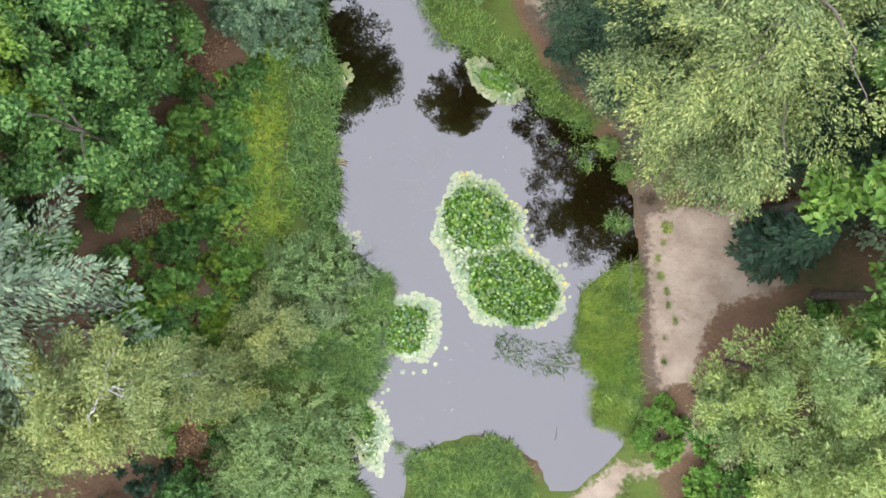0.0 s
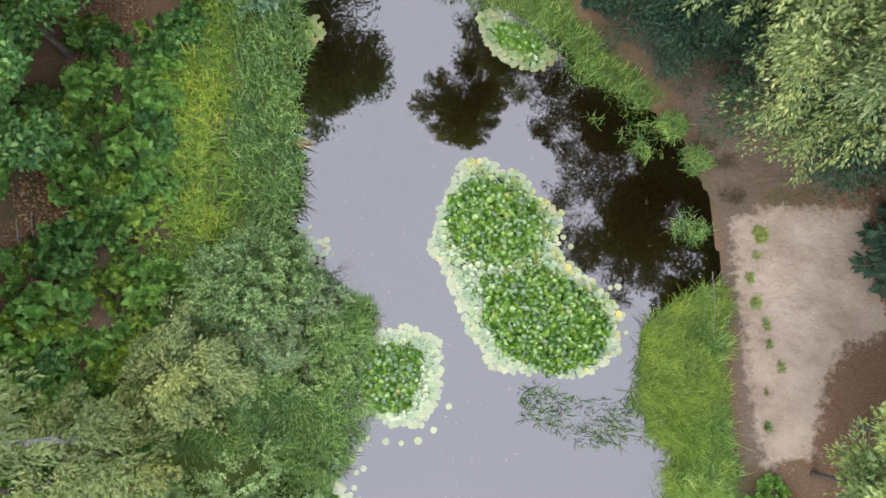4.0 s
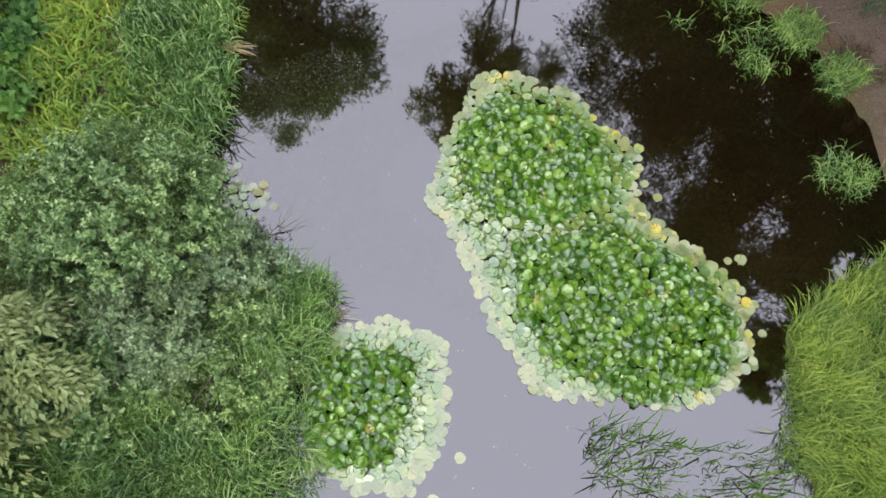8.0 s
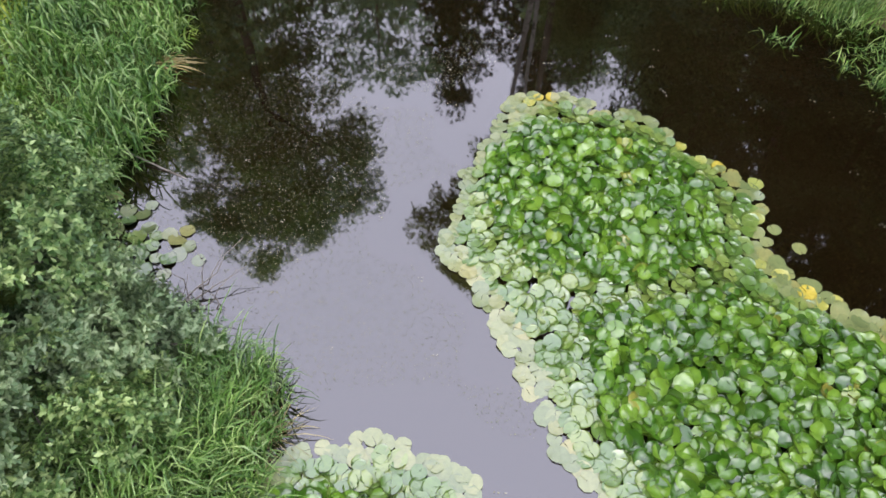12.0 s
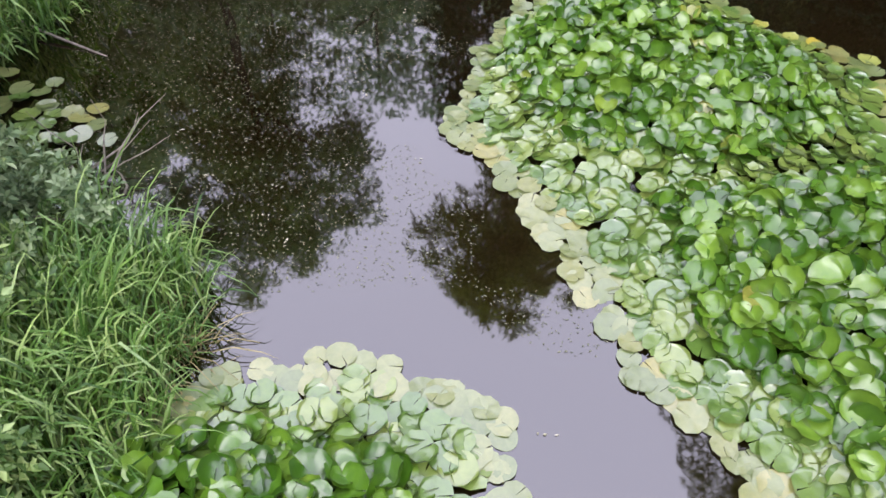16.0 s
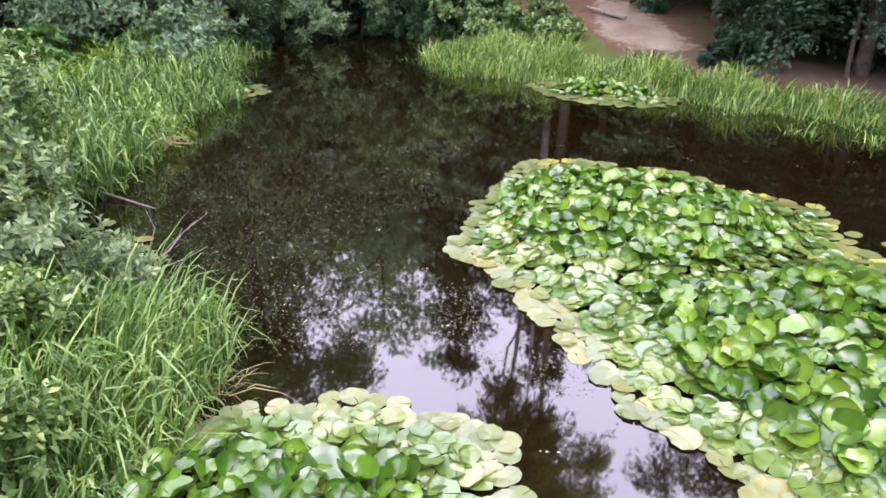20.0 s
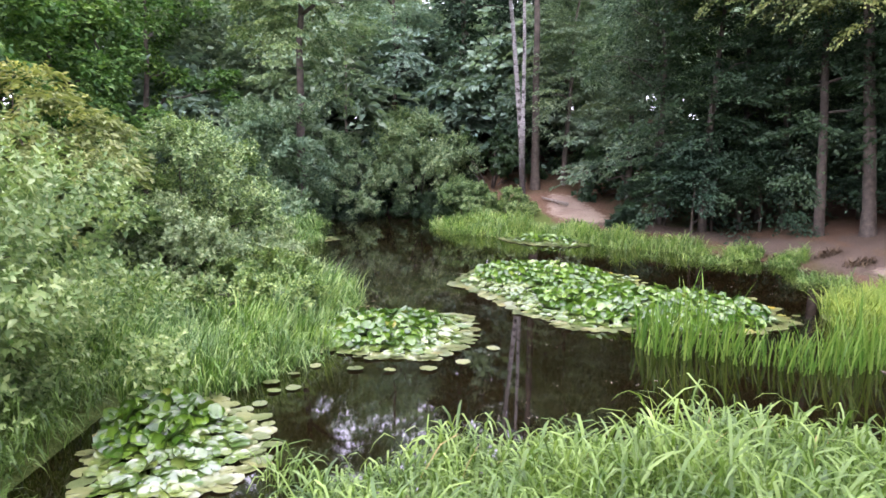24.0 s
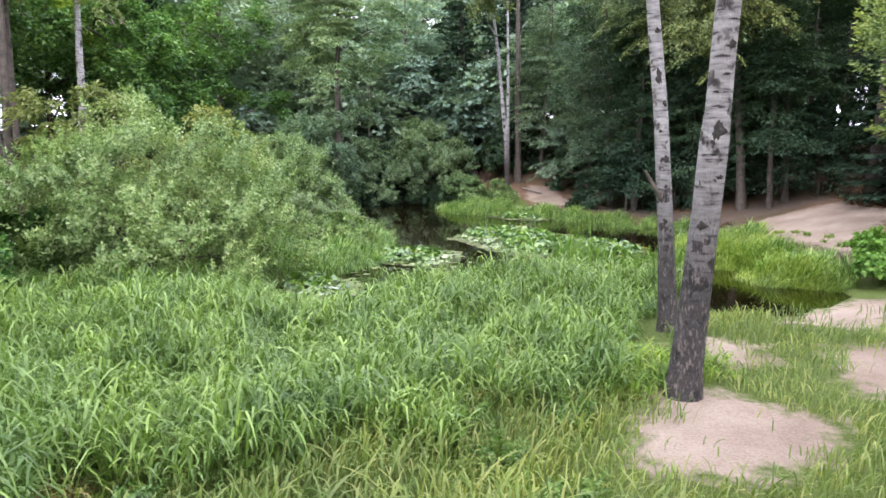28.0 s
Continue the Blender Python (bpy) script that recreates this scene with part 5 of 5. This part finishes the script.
def leaned(slope, turn, size):
    """A leaf's turn and size, its face leaning towards a slope."""
    tip = Vector((float(slope[0]), float(slope[1]), 0.0))
    over = Matrix.Rotation(tip.length, 4, Vector((-tip.y, tip.x, 0.0)).normalized()) if tip.length > 1e-4 else Matrix.Identity(4)
    return over @ Matrix.Rotation(turn, 4, "Z") @ Matrix.Scale(size, 4)


def lily_bed(name, rim, core, label, seed, spacing=0.128, core_spacing=0.1, limit=280, lift=0.15, loose=()):
    """Floating leaves over an outline, a crowd of raised leaves over its core."""
    r = np.random.default_rng(seed)
    root = thing(name, 0, 0, label, "water lilies", z=0.0)
    lists = []
    cores = core if core and isinstance(core[0], list) else [core] if core else []
    x, y = scatter(rim, spacing, 0.45, 0.18, seed)
    if cores:
        keep = np.min([signed(c, x, y) for c in cores], 0) > -0.15
        x, y = x[keep], y[keep]
    x, y = np.r_[x, [p[0] for p in loose]], np.r_[y, [p[1] for p in loose]]
    # crowded leaves ride up on one another, those at the edge lie flat
    ride = smooth01((-signed(rim, x, y) - 0.12) / 0.45)
    inward = np.arctan2(signed(rim, x, y - 0.15) - signed(rim, x, y + 0.15), signed(rim, x - 0.15, y) - signed(rim, x + 0.15, y))
    for k in range(len(x)):
        # a crowded leaf lifts the edge that faces the middle of the bed
        turn = inward[k] + math.pi + r.normal(0, 0.55) if ride[k] > 0.04 else r.uniform(0, 6.28)
        slope = r.normal(0, 0.06 + 0.05 * ride[k], 2) - 0.16 * ride[k] * np.array([math.cos(inward[k]), math.sin(inward[k])])
        m = Matrix.Translation((x[k], y[k], 0.006 + (0.014 + 0.032 * ride[k]) * r.uniform() + 0.02 * ride[k])) @ leaned(slope, turn, r.uniform(0.6, 0.92) * (0.9 if ride[k] < 0.12 else 1))
        old = ride[k] < 0.25 and x[k] + 0.5 * y[k] > np.mean(x + 0.5 * y) and rim is ISLAND and r.uniform() < 0.13
        if ride[k] > 0.12 + 0.1 * math.sin(7 * x[k] + 5 * y[k]):
            lists.append(("green_leaf", (GREEN if ride[k] > 0.7 else CURLED)[k % 5], m))
            continue
        lists.append(("floating_leaf", YELLOW[k % 3] if old else PADS[k % 5], m))
    for q, c in enumerate(cores):
        x, y = scatter(c, core_spacing, 0.45, 0.12, seed + 1 + q)
        d = -signed(c, x, y)
        for k in range(len(x)):
            up = lift * smooth01(d[k] / 0.5 + 0.25) * r.uniform(0.5, 1.15) + 0.035
            # the leaves lean out from the middle and somewhat to the south
            out = np.array([x[k], y[k]]) - np.mean(c, 0)
            slope = r.normal(0, 0.3, 2) + 0.4 * out / (1 + np.hypot(*out)) + np.array([-0.06, -0.2])
            m = Matrix.Translation((x[k], y[k], up)) @ leaned(slope, r.uniform(0, 6.28), r.uniform(0.55, 0.85))
            lists.append(("raised_leaf", RAISED[k % 6], m))
    for kind in ("floating_leaf", "green_leaf", "raised_leaf"):
        mine = [e for e in lists if e[0] == kind]
        mine.sort(key=lambda e: e[1].materials[0] != M_pad_yellow)
        few = sum(e[1].materials[0] == M_pad_yellow for e in mine)
        order = np.r_[np.arange(few), few + r.permutation(len(mine) - few)].astype(int)
        for k in order[:limit]:
            ob = child(kind, mine[k][1], root)
            ob.matrix_local = mine[k][2]
        if len(mine) > limit:
            cos, tris, quads, base = [], [], [], 0
            for k in order[limit:]:
                me, m = mine[k][1], np.array(mine[k][2])
                c = np.empty(len(me.vertices) * 3)
                me.vertices.foreach_get("co", c)
                cos.append(c.reshape(-1, 3) @ m[:3, :3].T + m[:3, 3])
                n = LEAF_STEPS
                corners = np.empty(len(me.loops), np.int32)
                me.loops.foreach_get("vertex_index", corners)
                tris.append(base + corners[:3 * (n - 1)].reshape(-1, 3))
                quads.append(base + corners[3 * (n - 1):].reshape(-1, 4))
                base += len(cos[-1])
            tagged(child(kind + "_crowd", mesh_np(kind + "_crowd", np.concatenate(cos), [np.concatenate(tris), np.concatenate(quads)], mine[-1][1].materials[0], True), root), kind="stuff")
    stalks = [e for e in lists if e[0] == "raised_leaf"][::3]
    if stalks:
        limbs = [(np.array([[m.translation.x, m.translation.y, -0.05], [m.translation.x, m.translation.y, m.translation.z]]), np.array([0.006, 0.005])) for _, _, m in stalks]
        tagged(child("stem_thicket", tubes_mesh("stem_thicket", limbs, M_stalk, 4), root), kind="stuff")
    return root


ISLAND = [(0.9, 8.15), (1.5, 8.25), (2.6, 7.8), (3.4, 6.9), (3.75, 6.3), (3.5, 5.3), (4.3, 4.7), (5.15, 4.1), (5.1, 2.6), (4.2, 1.75), (2.9, 1.85), (1.6, 2.1), (0.9, 3.2), (0.4, 4.5), (-0.2, 5.6), (-0.1, 6.6), (0.35, 7.3)]
ISLAND_CORE = [[(0.45, 7.1), (1.2, 7.6), (2.1, 7.5), (3.0, 6.6), (2.95, 5.6), (2.0, 5.0), (0.9, 5.2), (0.35, 6.3)],
               [(1.3, 4.7), (2.9, 4.9), (4.2, 4.4), (4.95, 3.2), (4.5, 2.3), (3.2, 1.95), (1.9, 2.4), (1.25, 3.6)]]
lily_bed("lily_bed", ISLAND, ISLAND_CORE, "large water lily bed with raised green leaves and pale floating rim", 600,
         loose=[(3.65, 5.25), (3.7, 5.87), (3.67, 6.6), (3.9, 5.6), (5.3, 3.6), (5.2, 4.4), (5.35, 3.1), (4.98, 4.38)])
LEFT_LILY = [(-2.1, 3.0), (-1.4, 3.3), (-0.8, 3.35), (0.1, 3.1), (0.2, 2.2), (0.05, 1.3), (-0.5, 0.6), (-1.3, 0.5), (-2.0, 0.9), (-2.2, 2.0)]
LEFT_CORE = [(-1.9, 2.7), (-1.0, 2.75), (-0.4, 2.6), (-0.45, 1.8), (-0.8, 1.0), (-1.6, 0.95), (-2.1, 1.6)]
lily_bed("lily_bed", LEFT_LILY, LEFT_CORE, "water lily bed growing out from the reeds", 601, loose=[(0.33, 1.12), (-0.52, 0.22), (-0.98, 0.15), (-1.4, 0.2), (-0.1, 0.5), (-1.9, 0.3), (-2.1, 0.0), (-2.3, -0.3), (-2.0, -0.5)])
lily_bed("lily_bed", [(-3.5, -0.8), (-2.9, -0.7), (-2.1, -1.4), (-1.9, -2.2), (-2.1, -3.1), (-2.3, -3.9), (-3.2, -3.4), (-3.6, -2.0)], [(-3.5, -1.0), (-3.0, -0.9), (-2.5, -1.5), (-2.6, -2.2), (-3.3, -2.4), (-3.6, -1.8)], "small water lily bed under the willow bush", 602, loose=[(-2.2, -0.6), (-2.25, -1.0)])
lily_bed("lily_bed", [(1.2, 13.0), (1.5, 12.1), (2.4, 11.3), (3.2, 10.9), (3.7, 11.6), (3.2, 12.4), (2.2, 13.0)], [(1.9, 12.7), (2.0, 12.1), (2.9, 11.6), (3.4, 11.8), (2.8, 12.5)], "water lilies along the far bank", 603)
lily_bed("lily_bed", [(-4.2, 12.9), (-3.6, 12.9), (-3.4, 12.3), (-3.8, 11.8), (-4.2, 11.6)], None, "few pale floating lily leaves by the west reeds", 604)
lily_bed("lily_bed", [(-4.2, 6.4), (-3.7, 6.2), (-3.0, 5.6), (-3.2, 5.0), (-3.6, 4.9), (-4.0, 5.6)], None, "loose pale lily leaves below the sallow", 605, spacing=0.21, loose=[(-4.11, 6.38), (-3.65, 6.24), (-3.48, 5.76), (-3.27, 5.42), (-2.93, 5.42), (-3.15, 5.85)])

# ---- things in and by the water ----


def lone(name, me, label, category, group=""):
    return tagged(new(name, me), label, category, group)


lone("stick", tubes_mesh("stick", [([(-4.5, 7.25, 0.12), (-3.9, 6.95, 0.05), (-3.2, 6.62, -0.02)], [0.018, 0.014, 0.006])], M_twig, 6), "bleached thin stick lying in the water", "stick")
lone("stick", tubes_mesh("stick", [([(5.0, 0.3, -0.01), (5.0, 0.0, 0.03), (5.03, -0.32, 0.0)], [0.012, 0.02, 0.012])], M_twig, 6), "short pale stick floating on the pond", "stick")
lone("stick", tubes_mesh("stick", [([(4.68, -2.0, -0.01), (4.66, -2.3, 0.02), (4.58, -2.6, -0.01)], [0.008, 0.014, 0.01])], M_bark, 6), "dark stick floating on the pond", "stick")
lone("stick", tubes_mesh("stick", [([(7.75, 4.75, 0.5), (7.7, 3.7, 0.6), (7.6, 2.6, 0.48)], [0.012, 0.016, 0.008])], M_twig, 6), "long bleached stalk lying across the bank grass", "stick")
lone("log", tubes_mesh("log", [([(3.25, 17.6, ground_z(3.25, 17.6) + 0.12), (3.65, 17.35, ground_z(3.65, 17.35) + 0.1), (4.1, 17.1, ground_z(4.1, 17.1) + 0.05)], [0.03, 0.05, 0.065])], M_twig, 8), "fallen pale log on the sandy slope", "log")
r2 = np.random.default_rng(17)
twigs = []
for k in range(11):
    p0 = np.array([-2.85 + 0.12 * r2.normal(), 4.75 + 0.1 * r2.normal(), -0.02])
    way = np.array([-0.1 + 0.024 * k, 0.1 * r2.uniform(-0.4, 1.0), 0.05 + 0.07 * r2.uniform()]) * r2.uniform(0.8, 1.5)
    twigs.append((np.array([p0 + way * q + r2.normal(0, 0.025, 3) for q in range(5)]), [0.011, 0.009, 0.006, 0.004, 0.002]))
dead = thing("dead_branch", 0, 0, "bare grey dead twigs leaning over the water", "branch", z=0.0)
for tw in twigs:
    child("twig", tubes_mesh("twig", [tw], M_twig, 5), dead)
iris = thing("iris_clump", -4.2, 8.86, "fan of pale flattened iris leaves over the water", "plant", z=0.0)
for k in range(26):
    blade = blades_mesh("leaf", np.array([[r2.normal(0, 0.06), r2.normal(0, 0.05), 0.0]]), r2.uniform(0.12, 0.3, 1), np.full(1, 0.025), np.array([[r2.uniform(0.3, 0.75), r2.normal(-0.1, 0.12)]]), np.full(1, 0.4), M_straw)
    child("leaf", blade, iris)
# drifting specks of duckweed and pollen
x, y = scatter([(-3.8, 7.6), (-2.6, 9.4), (-0.2, 9.0), (-0.4, 5.6), (0.3, 4.4), (0.8, 3.2), (0.2, 3.3), (-1.6, 3.6), (-2.6, 4.6), (-3.0, 5.4)], 0.05, 0.9, 0.9, 90)
n = len(x)
sp = r2.uniform(0, 6.28, n)
flecks = leaves_mesh("floating_specks", np.stack([x, y, np.full(n, 0.004)], 1), np.stack([np.cos(sp), np.sin(sp), 0 * sp], 1), np.tile([0, 0, 1.0], (n, 1)), r2.uniform(0.01, 0.03, n), r2.uniform(0.005, 0.011, n), M_speck, 0.0)
tagged(new("floating_specks", flecks), "pale specks of duckweed drifting on dark water", "duckweed", kind="stuff")

x, y = scatter([(-3.6, 9.6), (-1.0, 10.5), (3.0, 9.4), (6.8, 7.6), (7.2, 5.2), (5.6, 4.4), (4.2, 7.4), (1.0, 8.8), (-0.6, 6.4), (0.6, 2.6), (3.0, 0.6), (3.0, -1.6), (-0.8, -1.8), (-0.6, 3.6), (-2.4, 4.8)], 0.7, 0.9, 0.3, 91)
x, y = np.repeat(x, 3) + r2.normal(0, 0.03, 3 * len(x)), np.repeat(y, 3) + r2.normal(0, 0.03, 3 * len(y))
n, sp = len(x), r2.uniform(0, 6.28, len(x))
scraps = leaves_mesh("floating_scraps", np.stack([x, y, np.full(n, 0.005)], 1), np.stack([np.cos(sp), np.sin(sp), 0 * sp], 1), np.tile([0, 0, 1.0], (n, 1)), r2.uniform(0.012, 0.036, n), r2.uniform(0.008, 0.02, n), M_scrap, 0.1)
tagged(new("floating_scraps", scraps), "scattered pale scraps of leaf floating on the pond", "leaf scraps", kind="stuff")

# little tufts along the sand's edge
for k in range(9):
    x, y = 9.05 + 0.12 * r2.normal(), 0.8 + 0.62 * k + 0.1 * r2.normal()
    a = np.linspace(0, 6.28, 8)[:-1]
    grass_bed("grass_tuft", [(x + 0.13 * math.cos(t), y + 0.2 * math.sin(t)) for t in a], 0.03, 0.2, 0.014, M_tussock if k < 5 else M_meadow, "small grass tuft on the sand's edge", 700 + k, fray=0.1, reach=0.9)

# dead straw at the reeds' foot, marsh plants at the waterline, fallen wood
grass_bed("dead_grass", [(-1.95, 3.35), (-1.62, 3.5), (-1.42, 3.2), (-1.6, 2.75), (-1.95, 2.8)], 0.03, 0.3, 0.009, M_straw, "yellowed dead grass hanging to the water", 440, reach=1.2, nod=0.9)
for k, (x, y) in enumerate([(-4.15, 7.5), (-4.1, 8.3), (-4.05, 9.6)]):
    a = np.linspace(0, 6.28, 8)[:-1]
    grass_bed("marsh_plant", [(x + 0.14 * math.cos(t), y + 0.3 * math.sin(t)) for t in a], 0.04, 0.3, 0.03, M_tussock, "yellow-green marsh plant at the waterline", 450 + k, fray=0.1, reach=1.0, nod=0.6)
lone("log", tubes_mesh("log", [([(-14.6, 2.0, ground_z(-14.6, 2.0) + 0.08), (-12.8, 1.95, ground_z(-12.8, 1.95) + 0.12), (-11.8, 1.97, ground_z(-11.8, 1.97) + 0.1)], [0.13, 0.12, 0.1])], M_twig, 10), "barkless pale log lying on brown litter", "log")
for k in range(14):
    x, y, a = r2.uniform(-12.6, -9.8), r2.uniform(0.5, 9.0), r2.uniform(0, 3.14)
    ln = r2.uniform(0.5, 1.3)
    p0, p1 = np.array([x, y]), np.array([x + ln * math.cos(a), y + ln * math.sin(a)])
    lone("stick", tubes_mesh("stick", [([(*p0, ground_z(*p0) + 0.03), (*(p0 + p1) / 2, ground_z(*(p0 + p1) / 2) + 0.06), (*p1, ground_z(*p1) + 0.03)], [0.025, 0.022, 0.01])], M_twig, 6), "dry fallen branch on brown litter", "stick", "fallen branches west")
for k, (x, y) in enumerate([(7.9, 8.6), (8.5, 8.0), (8.6, 7.0)]):
    a = np.linspace(0, 6.28, 8)[:-1]
    grass_bed("root_mat", [(x + 0.35 * math.cos(t), y + 0.2 * math.sin(t)) for t in a], 0.04, 0.22, 0.02, M_dry, "brown tangle of roots on the eroded bank", 460 + k, fray=0.1, reach=1.3, nod=0.8, category="roots")

# leafy weeds among the grass
weeds = bush(0.9, -9.7, 0.2, 0.34, M_reed, "yellow-green leafy weed in the grass", 520, clumps=20, per=36, name="weed_plant", size=0.04, narrow=0.5, category="weed", stems=4, group="weeds by the birches")
for k in range(22):
    x, y = (r2.uniform(-2.4, 1.7), r2.uniform(-12.2, -9.0)) if k % 3 else (r2.uniform(-7.0, -2.0), r2.uniform(-12.5, -9.5))
    if min(signed(o, np.array([x]), np.array([y]))[0] for o in SAND) < 0.3:
        continue
    s = r2.uniform(0.6, 1.2)
    copy_thing(weeds, Matrix.LocRotScale((x, y, ground_z(x, y) - 0.02), Euler((0, 0, r2.uniform(0, 6.28))), (s, s, s)))
grass_bed("dead_grass", [(-3.9, -11.2), (-3.2, -10.9), (-2.7, -11.3), (-3.0, -11.9), (-3.7, -11.9)], 0.05, 0.35, 0.014, M_straw, "patch of flattened dry grass", 441, reach=1.4, nod=0.8)
